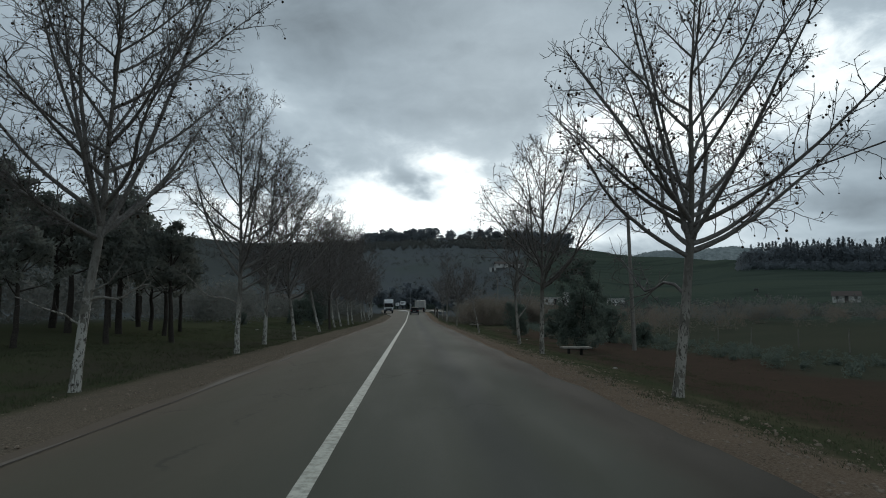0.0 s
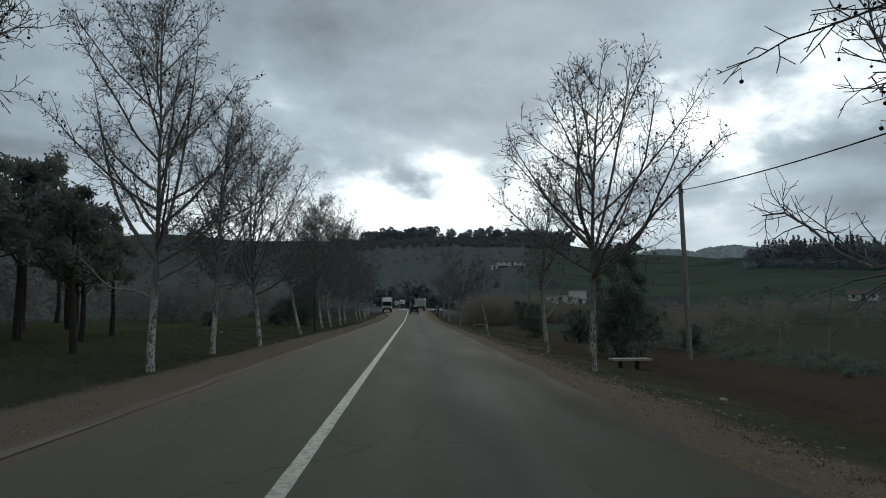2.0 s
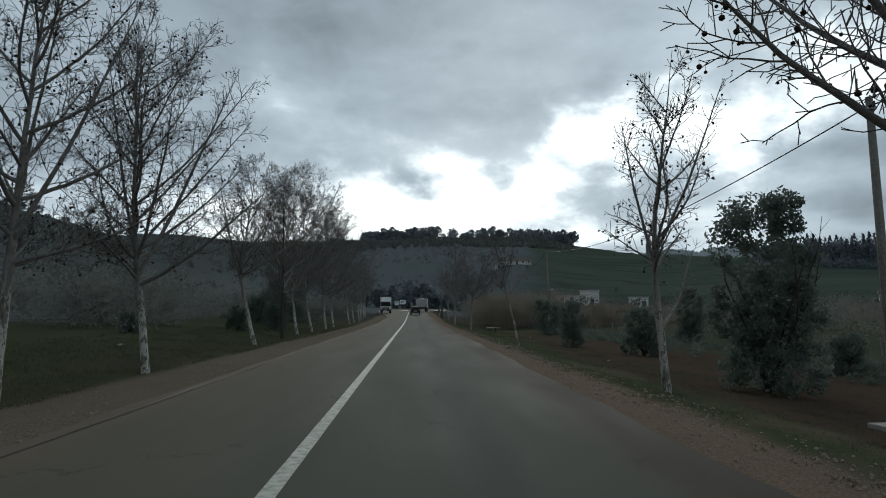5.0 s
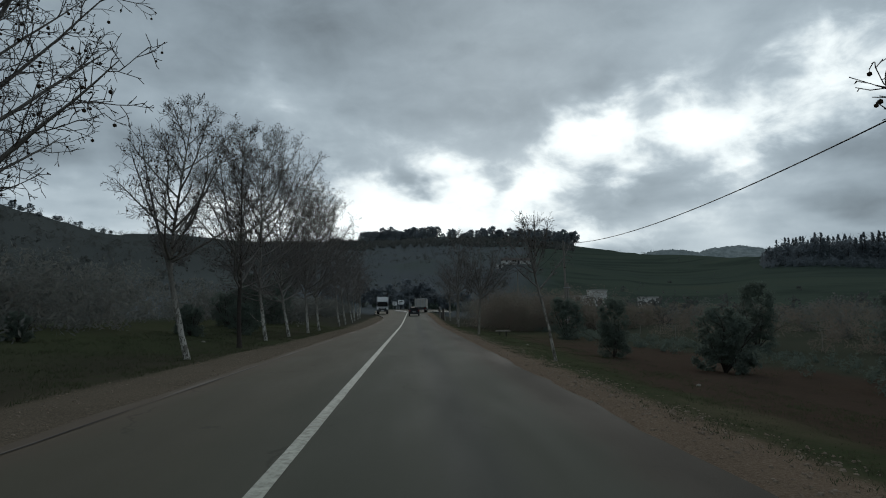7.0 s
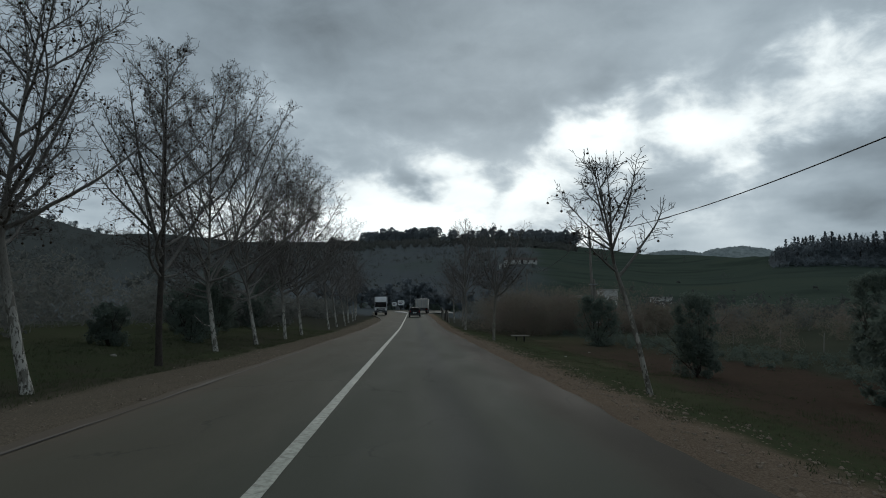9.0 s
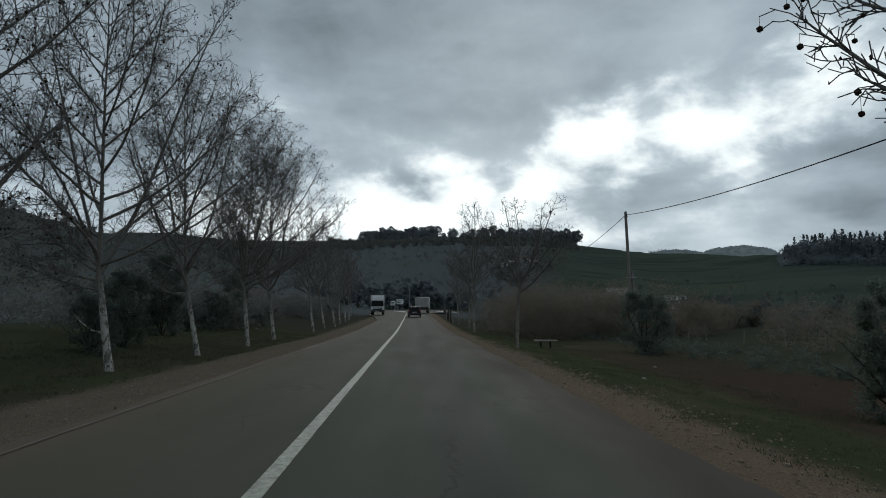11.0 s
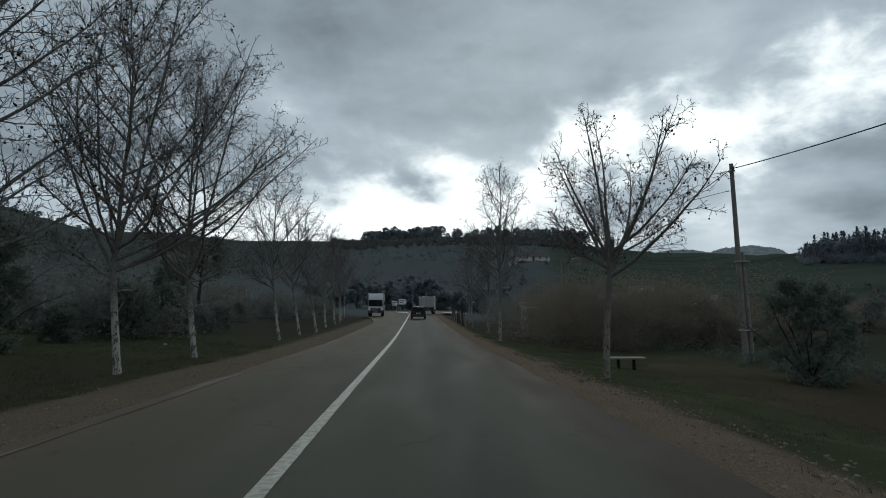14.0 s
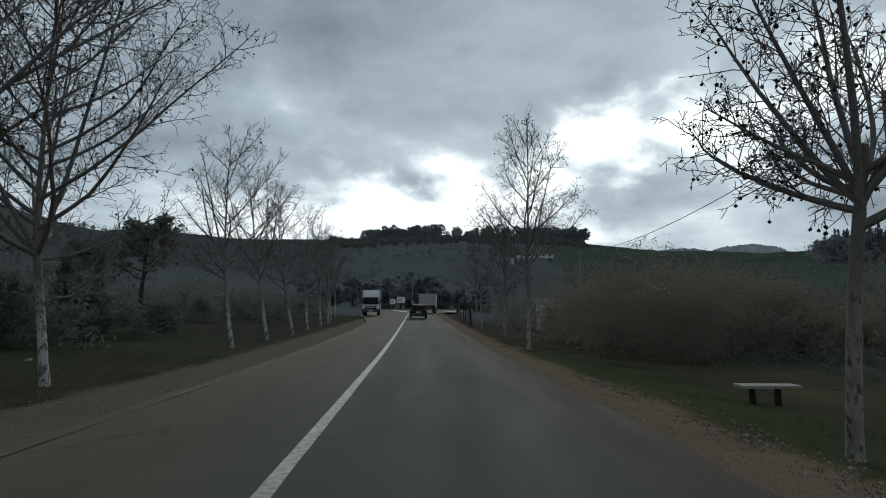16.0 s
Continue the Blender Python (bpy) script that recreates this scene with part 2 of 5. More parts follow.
def asphalt_material():
    """Old grey asphalt with darker wheel tracks, patches, cracks and dusty edges."""
    m = bpy.data.materials.new("worn_asphalt")
    m.use_nodes = True
    n = Nodes(m.node_tree)
    pos = n.add("ShaderNodeNewGeometry").outputs["Position"]
    xyz = n.add("ShaderNodeSeparateXYZ", Vector=pos).outputs
    stretched = n.vec("MULTIPLY", pos, (1.0, 0.16, 1.0))
    streak = n.noise(stretched, 1.1, 5, 0.6, 0.2)
    blotch = n.noise(pos, 0.5, 5, 0.6, 0.5)
    grit = n.noise(pos, 90.0, 3, 0.7)
    c = n.mix(n.ramp(streak, 0.3, 0.7), (0.066, 0.071, 0.055), (0.075, 0.078, 0.060))
    c = n.mix(n.math("MULTIPLY", n.ramp(blotch, 0.45, 0.75), 0.5), c, (0.080, 0.083, 0.064))
    for centre, wide in ((1.75, 0.55), (-1.5, 0.7)):
        track = n.ramp(n.math("ABSOLUTE", n.math("SUBTRACT", n.math("ADD", xyz[0], n.math("MULTIPLY", n.math("SUBTRACT", streak, 0.5), 0.12)), centre)), wide, 0.05)
        c = n.mix(n.math("MULTIPLY", track, 0.55), c, (0.050, 0.054, 0.050))
    c = n.mix(n.math("MULTIPLY", n.ramp(n.math("ADD", xyz[0], n.math("MULTIPLY", n.math("SUBTRACT", streak, 0.5), 2.0)), 0.6, -1.6), 0.75), c, (0.098, 0.087, 0.062))
    for sign, edge, soiled in ((1.0, 3.6, (0.078, 0.063, 0.048)), (-1.0, 3.05, (0.120, 0.092, 0.069))):
        dust = n.ramp(n.math("ADD", n.math("MULTIPLY", xyz[0], sign), n.math("MULTIPLY", n.math("SUBTRACT", blotch, 0.5), 0.9)), edge - 1.0, edge - 0.05)
        c = n.mix(n.math("MULTIPLY", dust, n.ramp(xyz[1], 104.0, 122.0, 0.85, 0.15)), c, soiled)
    rut = n.ramp(n.math("ABSOLUTE", n.math("SUBTRACT", n.math("ADD", xyz[0], n.math("MULTIPLY", n.math("SUBTRACT", blotch, 0.5), 0.7)), 3.60)), 0.60, 0.10)
    c = n.mix(n.math("MULTIPLY", rut, n.ramp(streak, 0.25, 0.6, 0.45, 0.9)), c, (0.058, 0.050, 0.039))
    c = n.mix(n.math("MULTIPLY", n.ramp(grit, 0.5, 0.72), 0.35), c, (0.12, 0.116, 0.105))
    cell = n.add("ShaderNodeTexVoronoi", p_feature="DISTANCE_TO_EDGE", Vector=n.vec("ADD", n.vec("MULTIPLY", pos, (0.5, 0.3, 0.5)),
                 n.add("ShaderNodeCombineXYZ", X=blotch, Y=streak).outputs[0]), Scale=0.7).outputs[0]
    crack = n.math("MULTIPLY", n.ramp(cell, 0.012, 0.003), n.ramp(blotch, 0.5, 0.6))
    c = n.mix(n.math("MULTIPLY", crack, 0.3), c, (0.02, 0.02, 0.02))
    relief = n.add("ShaderNodeBump", Strength=0.35, Distance=0.006, Height=n.math("SUBTRACT", grit, crack))
    p = n.add("ShaderNodeBsdfPrincipled", Base_Color=c, Roughness=n.ramp(streak, 0.2, 0.8, 0.78, 0.95), Normal=relief.outputs[0])
    p.inputs["Specular IOR Level"].default_value = 0.10
    n.add("ShaderNodeOutputMaterial", Surface=p.outputs[0])
    return m


def bark_material(name, pale, dull):
    """Plane bark: pale cream patches where it has flaked, olive-grey and brown where it has not."""
    m = bpy.data.materials.new(name)
    m.use_nodes = True
    n = Nodes(m.node_tree)
    pos = n.add("ShaderNodeTexCoord").outputs["Object"]
    tall = n.vec("MULTIPLY", pos, (1.0, 1.0, 0.45))
    a, b = n.noise(tall, 7.0, 5, 0.6, 0.6), n.noise(tall, 19.0, 5, 0.65, 0.4)
    c = n.mix(n.ramp(a, 0.44, 0.5), dull, pale)
    c = n.mix(n.ramp(b, 0.54, 0.60), c, (0.085, 0.076, 0.062))
    old = n.ramp(n.math("ADD", n.add("ShaderNodeSeparateXYZ", Vector=pos).outputs[2], n.math("MULTIPLY", a, 1.6)), 1.7, 3.4)
    c = n.mix(n.math("MULTIPLY", old, 0.85), c, (0.150, 0.138, 0.120))
    relief = n.add("ShaderNodeBump", Strength=0.5, Distance=0.01, Height=b)
    p = n.add("ShaderNodeBsdfPrincipled", Base_Color=c, Roughness=0.9, Normal=relief.outputs[0])
    p.inputs["Specular IOR Level"].default_value = 0.2
    n.add("ShaderNodeOutputMaterial", Surface=p.outputs[0])
    return m


M_GROUND, M_ASPHALT = ground_material(), asphalt_material()
M_BARK = bark_material("plane_bark_pale", (0.48, 0.46, 0.41), (0.18, 0.168, 0.142))
M_BARK_DULL = bark_material("plane_bark_dull", (0.37, 0.345, 0.30), (0.165, 0.15, 0.125))
M_BARK_TAN = bark_material("plane_bark_tan", (0.27, 0.25, 0.205), (0.20, 0.182, 0.150))
M_TWIG = surface("twig_bark", [(0.150, 0.135, 0.126), (0.174, 0.156, 0.145), (0.118, 0.106, 0.098)], 3.0, 0.9, spec=0.2)
M_LIMB = surface("grey_limb_bark", [(0.235, 0.220, 0.200), (0.190, 0.176, 0.160), (0.130, 0.118, 0.106)], 4.0, 0.9, spec=0.2)
M_ARM = surface("pale_branch_bark", [(0.34, 0.32, 0.28), (0.26, 0.245, 0.215), (0.15, 0.135, 0.115)], 4.0, 0.9, spec=0.2)
M_SEED = surface("seed_ball", [(0.045, 0.032, 0.022), (0.070, 0.050, 0.030), (0.030, 0.020, 0.014)], 30.0, 0.95, spec=0.1)
M_PAINT = surface("worn_road_paint", [(0.50, 0.51, 0.43), (0.40, 0.41, 0.34), (0.25, 0.252, 0.21)], 2.5, 0.7, 0.2, extra="world")
M_EDGE = surface("pale_worn_edge", [(0.112, 0.092, 0.071), (0.102, 0.085, 0.066), (0.132, 0.110, 0.086)], 2.0, 0.9, 0.5, extra="world")
# the ridge's pale grey has the haze of distance mixed in
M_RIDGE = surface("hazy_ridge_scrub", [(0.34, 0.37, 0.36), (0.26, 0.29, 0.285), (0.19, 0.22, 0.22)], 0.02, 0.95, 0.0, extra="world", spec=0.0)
M_TAR_SHADE = surface("joint_dirt_leg_shade", [(0.026, 0.024, 0.021), (0.034, 0.031, 0.027), (0.020, 0.018, 0.016)], 3.0, 0.95, extra="world")
M_STONE = surface("shoulder_stone", [(0.24, 0.180, 0.132), (0.16, 0.122, 0.092), (0.30, 0.245, 0.19)], 4.0, 0.95, 0.3, extra="world", spec=0.05)
M_GRASS = leaves("grass_blades", (0.058, 0.080, 0.041), (0.070, 0.092, 0.045), (0.092, 0.088, 0.060))
M_PINE = leaves("pine_needles", (0.155, 0.170, 0.152), (0.165, 0.180, 0.155), (0.175, 0.184, 0.158))
M_BUSH = leaves("bush_leaves", (0.118, 0.150, 0.130), (0.130, 0.164, 0.134), (0.142, 0.170, 0.140))
# hedge colour is lifted and greyed to stand in for veiling haze
M_HEDGE = leaves("haze_greyed_brush", (0.150, 0.158, 0.148), (0.162, 0.173, 0.155), (0.176, 0.176, 0.160))
M_THICKET = leaves("thicket_twigs", (0.190, 0.170, 0.145), (0.170, 0.180, 0.130), (0.205, 0.162, 0.136))
M_DARKBARK = surface("dark_pine_bark", [(0.055, 0.046, 0.040), (0.075, 0.064, 0.054), (0.040, 0.034, 0.030)], 4.0, 0.95, 0.6, spec=0.15)
M_POLE = surface("weathered_pole_wood", [(0.20, 0.18, 0.155), (0.14, 0.125, 0.105), (0.26, 0.24, 0.21)], 3.0, 0.9, 0.4)
M_WIRE = surface("black_cable", [(0.012, 0.012, 0.012)], 1.0, 0.6)
M_CONCRETE = surface("pale_concrete", [(0.36, 0.345, 0.315), (0.28, 0.27, 0.245), (0.42, 0.41, 0.38)], 2.0, 0.85, 0.3)
M_SLAB = surface("weathered_slab", [(0.27, 0.245, 0.205), (0.20, 0.182, 0.152), (0.33, 0.31, 0.27)], 2.5, 0.9, 0.3)
M_WALL = surface("whitewashed_wall", [(0.52, 0.51, 0.48), (0.40, 0.39, 0.37), (0.60, 0.59, 0.56)], 0.8, 0.9)
M_ROOF = surface("tile_roof", [(0.085, 0.066, 0.056), (0.070, 0.056, 0.048), (0.105, 0.080, 0.068)], 1.0, 0.9)
M_DARK = surface("dark_opening", [(0.015, 0.016, 0.018)], 1.0, 0.4)
M_WHITE = surface("white_vehicle_paint", [(0.70, 0.71, 0.71), (0.62, 0.63, 0.63), (0.55, 0.55, 0.54)], 1.0, 0.35, 0.03, spec=0.5)
M_BLACKCAR = surface("dark_car_paint", [(0.016, 0.018, 0.021), (0.020, 0.022, 0.025), (0.03, 0.03, 0.03)], 1.0, 0.6, 0.02, spec=0.12)
M_GLASS = surface("tinted_glass", [(0.010, 0.012, 0.014)], 1.0, 0.12, 0.0, spec=0.5)
M_TYRE = surface("tyre_rubber", [(0.015, 0.015, 0.015), (0.022, 0.022, 0.022)], 8.0, 0.9)
M_RIM = surface("grey_wheel_rim", [(0.25, 0.25, 0.25), (0.18, 0.18, 0.18)], 4.0, 0.4, 0.05, metal=0.7)
M_RED = surface("red_lamp_plastic", [(0.22, 0.012, 0.012), (0.16, 0.01, 0.01)], 3.0, 0.3, 0.0)
M_GREY = surface("grey_plastic", [(0.06, 0.06, 0.062), (0.045, 0.045, 0.047)], 3.0, 0.6, 0.1)
M_SIGN = surface("white_sign_face", [(0.72, 0.73, 0.73), (0.64, 0.65, 0.65)], 1.0, 0.5, 0.02)
M_BAR = surface("dark_bars", [(0.03, 0.04, 0.06)], 1.0, 0.6, 0.0)
M_STEEL = surface("galvanised_steel", [(0.32, 0.33, 0.34), (0.24, 0.25, 0.26)], 3.0, 0.5, 0.1, metal=0.6)


# ---- mesh helpers ----
def mesh_object(name, verts, faces, material, parent=None, label="", smooth=False):
    me = bpy.data.meshes.new(name)
    me.from_pydata([tuple(v) for v in verts] if not isinstance(verts, np.ndarray) else verts.tolist(), [], faces if isinstance(faces, list) else faces.tolist())
    me.materials.append(material)
    if smooth:
        me.polygons.foreach_set("use_smooth", [True] * len(me.polygons))
    ob = new(name, me)
    if parent:
        ob.parent = parent
    return tagged(ob, label)


def part(name, bm, material, parent, label="", smooth=False):
    """One bmesh as one mesh object under a thing or a part."""
    me = bpy.data.meshes.new(name)
    bm.to_mesh(me)
    bm.free()
    me.materials.append(material)
    if smooth:
        for p in me.polygons:
            p.use_smooth = True
    ob = new(name, me)
    if parent:
        ob.parent = parent
    return tagged(ob, label)


def box(bm, lo, hi, bevel=0.0, taper=(1.0, 1.0)):
    """A box between two corners, its top narrowed by taper, its edges rounded by bevel."""
    r = bmesh.ops.create_cube(bm, size=1.0)
    vs = r["verts"]
    for v in vs:
        top = v.co.z > 0
        v.co.x *= taper[0] if top else 1.0
        v.co.y *= taper[1] if top else 1.0
        v.co = Vector([lo[i] + (v.co[i] + 0.5) * (hi[i] - lo[i]) for i in range(3)])
    if bevel:
        bmesh.ops.bevel(bm, geom=list({e for v in vs for e in v.link_edges}), offset=bevel, segments=2, profile=0.6, affect="EDGES")
    return bm


def rod(bm, a, b, r0, r1=None, sides=10):
    """A tapered round rod from a to b."""
    a, b = Vector(a), Vector(b)
    m = Matrix.Translation((a + b) / 2) @ (b - a).to_track_quat("Z", "Y").to_matrix().to_4x4()
    bmesh.ops.create_cone(bm, cap_ends=True, segments=sides, radius1=r0, radius2=r0 if r1 is None else r1, depth=(b - a).length, matrix=m)
    return bm


def thing(name, m, label, category, group=""):
    ob = new(name)
    ob.matrix_basis = m
    return tagged(ob, label, category, group)


# ---- terrain ----
CREST_AZ = [-180, -120, -70, -45, -32.6, -29, -26.6, -22, -15, -4.6, -1, 4.6, 8.7, 13.7, 20.4, 29.2, 33.6, 38, 60, 110, 180]
CREST_EL = [3.5, 4.0, 6.5, 8.6, 7.9, 6.9, 6.4, 6.3, 6.15, 6.2, 6.3, 6.75, 6.5, 6.0, 4.95, 4.55, 4.3, 3.9, 4.5, 4.0, 3.5]
CREST_R = [700, 600, 420, 380, 420, 500, 600, 800, 1020, 1180, 1200, 1200, 1180, 1020, 640, 440, 430, 430, 500, 600, 700]


def road_z(y):
    """The road runs level, then climbs gently towards the junction."""
    s = np.maximum(np.asarray(y, float) - 85.0, 0.0)
    return 0.022 * s * s / (s + 25.0)


def lift(x, y):
    """Height of the hills over the valley floor."""
    dx, dy = x, y - 30.0
    r = np.hypot(dx, dy) + 1e-6
    az = np.degrees(np.arctan2(dx, dy))
    rc = np.interp(az, CREST_AZ, CREST_R)
    top = np.tan(np.radians(np.interp(az, CREST_AZ, CREST_EL))) * rc + 1.35
    foot = np.interp(az, [-180, -25, -9, 6, 10, 14, 17, 21, 28, 60, 180], [70, 80, 190, 190, 130, 146, 149, 145, 115, 110, 70])
    u = np.clip((r - foot) / (rc - foot), 0, None)
    rise = np.where(u < 1, u ** np.interp(az, [-60, -30, -20, 13, 19, 28, 60], [1.3, 1.2, 1.0, 1.0, 1.1, 1.8, 1.8]), 1 - 0.35 * np.clip((u - 1) / 1.2, 0, 1))
    z = top * rise
    return z


def ground_z(x, y):
    x, y = np.asarray(x, float), np.asarray(y, float)
    cross = np.interp(x - 0, [-60, -25, -14, -9, -7, -5.4, -4.2, -3.15, -2.9, 3.45, 3.8, 4.6, 6.0, 7.6, 9.0, 13.0, 20.0, 40.0],
                      [1.2, 0.85, 0.50, 0.15, -0.13, -0.16, -0.12, -0.07, -0.14, -0.14, -0.025, -0.09, -0.24, -0.46, -0.60, -0.72, -0.50, 0.6])
    off = np.maximum(np.abs(x - 0.5) - 4.0, 0)
    rough = 0.05 * np.sin(0.9 * x + 1.7 * np.sin(0.31 * y)) * np.sin(0.53 * y + 0.8 * np.sin(0.4 * x)) * np.clip(off / 3, 0, 1)
    swell = 2.2 * np.sin(0.021 * x + 1.3) * np.sin(0.017 * y + 0.7 * np.sin(0.013 * x)) * np.clip((np.hypot(x, y - 30) - 90) / 200, 0, 1) * np.clip((np.abs(x) - 9 + np.maximum(y - 215, 0)) / 40, 0, 1)
    return cross + rough + swell + lift(x, y) + road_z(np.clip(y, 0, 260)) * np.exp(-(np.maximum(np.abs(x) - 10, 0) / 40.0) ** 2)


def gz(x, y):
    return float(ground_z(x, y))


def spread_axis(lo, hi, step, grow, reach):
    """Grid lines: even between lo and hi, ever wider apart out to reach."""
    mid = list(np.arange(lo, hi + step / 2, step))
    out, d = [], step
    while not out or out[-1] < reach:
        d = max(step, grow * (out[-1] if out else 0))
        out.append((out[-1] if out else 0) + d)
    return np.array([lo - o for o in reversed(out)] + mid + [hi + o for o in out])


def grid_faces(nx, ny):
    i = np.arange((nx - 1) * (ny - 1))
    a = i // (nx - 1) * nx + i % (nx - 1)
    return np.stack([a, a + 1, a + nx + 1, a + nx], 1)


def build_ground():
    xs = np.concatenate([spread_axis(-14, 16, 0.5, 0.055, 3300)])
    ahead, behind = spread_axis(-4, 200, 1.2, 0.025, 3300), spread_axis(-4, 200, 1.2, 0.12, 3300)
    ys = np.concatenate([behind[behind < -4], ahead[ahead >= -4]])
    X, Y = np.meshgrid(xs, ys)
    Z = ground_z(X, Y)
    rng = np.random.default_rng(5)
    Z += rng.normal(0, 0.012, Z.shape) * (np.abs(X - 0.5) > 4.2)
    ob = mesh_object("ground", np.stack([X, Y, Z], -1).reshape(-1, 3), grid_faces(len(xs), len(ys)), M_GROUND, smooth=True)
    tagged(ob, "gravel verges, thin grass, bare soil and green hillsides", "ground", kind="structure")


def build_road():
    """Asphalt slab with ragged edges that stands a few centimetres over the verges."""
    ys = np.arange(-60, 200.1, 0.6)
    cols = [-1, -0.999, -0.8, -0.5, -0.2, 0, 0.2, 0.5, 0.8, 0.999, 1]
    verts = []
    for y in ys:
        lo = -3.05 - 3.2 * float(np.clip((y - 118) / 32, 0, 1)) ** 1.5 - 2.5 * float(np.clip((y - 160) / 20, 0, 1)) + 0.05 * math.sin(1.3 * y) * math.sin(0.37 * y) + 0.04 * noise.noise((y * 0.9, 3, 0))
        hi = 3.88 + 6.0 * float(np.clip((y - 160) / 25, 0, 1)) + 0.12 * noise.noise((y * 0.35, 7, 0)) + 0.08 * noise.noise((y * 1.7, 9, 0))
        for k, c in enumerate(cols):
            x = lo * -c if c < 0 else hi * c
            z = float(road_z(y)) - 0.004 * abs(x) - (0.12 if k in (0, len(cols) - 1) else 0)
            verts.append((x, y, z))
    ob = mesh_object("road", verts, grid_faces(len(cols), len(ys)), M_ASPHALT)
    tagged(ob, "worn grey two-lane asphalt road with ragged edges", "road", kind="structure")
    # solid centre line, a little uneven
    v = []
    for y in np.arange(-60, 168, 0.35):
        j = 0.006 * noise.noise((y * 2.1, 0, 0))
        z = float(road_z(y)) + 0.005
        v += [(-0.075 + j, y, z), (0.075 + j + 0.006 * noise.noise((y * 5, 4, 0)), y, z)]
    ob = mesh_object("centre_line", v, grid_faces(2, len(v) // 2), M_PAINT)
    tagged(ob, "solid white centre line, slightly worn paint", "road marking", kind="structure")
    # pale strip of old edge along the left side, broken here and there
    v, f = [], []
    for y in np.arange(-20, 117, 0.5):
        w = 0.05 + 0.26 * noise.noise((y * 0.23, 11, 0)) + 0.03 * noise.noise((y * 1.9, 2, 0))
        x = -2.78 + 0.03 * noise.noise((y * 0.8, 5, 0))
        z = float(road_z(y)) - 0.004
        v += [(x - max(w, 0.004), y, z), (x, y, z)]
    ob = mesh_object("edge_line", v, grid_faces(2, len(v) // 2), M_EDGE)
    tagged(ob, "pale broken edge strip beside the gravel", "road marking", kind="structure")
    # open joint between that strip and the lane
    v = []
    for y in np.arange(-20, 117, 0.5):
        w = max(0.009 + 0.016 * noise.noise((y * 0.4, 21, 0)), 0.003)
        x = -2.765 + 0.03 * noise.noise((y * 0.8, 5, 0)) + 0.012 * noise.noise((y * 2.3, 8, 0))
        z = float(road_z(y)) - 0.004
        v += [(x - w, y, z + 0.002), (x + w, y, z + 0.002)]
    ob = mesh_object("edge_joint", v, grid_faces(2, len(v) // 2), M_TAR_SHADE)
    tagged(ob, "thin dark open joint along the lane's edge", "road joint", kind="structure")


def far_ridge(az0, az1, el, r, seed):
    """A bushy ridge beyond the green hill, long and nearly level, its haze painted as pale colour."""
    az = np.linspace(az0 - 0.9, az1 + 0.9, 110)
    u = np.clip((az - az0 + 0.9) / (az1 - az0 + 1.8), 0, 1)
    bump = np.array([1.2 * noise.noise((a * 1.3, seed, 0)) + 0.8 * abs(noise.noise((a * 4.5, seed, 3))) + 0.35 * noise.noise((a * 12, seed, 7)) for a in az])
    top = np.tan(np.radians(4.2 + (el - 4.2) * np.maximum(4 * u * (1 - u), 0) ** 0.4)) * r + 1.35 + 3.6 * bump
    deep = np.linspace(0, 1, 14)
    rr = r - 160 + 320 * deep[:, None] + 0 * az
    x, y = rr * np.sin(np.radians(az)), 30 + rr * np.cos(np.radians(az))
    base = ground_z(x, y) - 3
    body = np.sin(np.pi * deep)[:, None] + 0 * az
    rng = np.random.default_rng(seed)
    z = base + (top - base) * body + rng.normal(0, 0.45, base.shape) * body
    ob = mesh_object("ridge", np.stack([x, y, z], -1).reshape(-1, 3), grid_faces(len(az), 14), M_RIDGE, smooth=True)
    tagged(ob, "ridge with scrub beyond the green hill, haze painted into its pale grey", "hill", kind="structure")


build_ground()
build_road()
far_ridge(20.5, 24.7, 5.28, 1500, 3)
far_ridge(25.2, 29.8, 5.42, 1580, 8)


# ---- bare plane trees ----
def unit(v):
    return v / np.maximum(np.linalg.norm(v, axis=-1, keepdims=True), 1e-9)


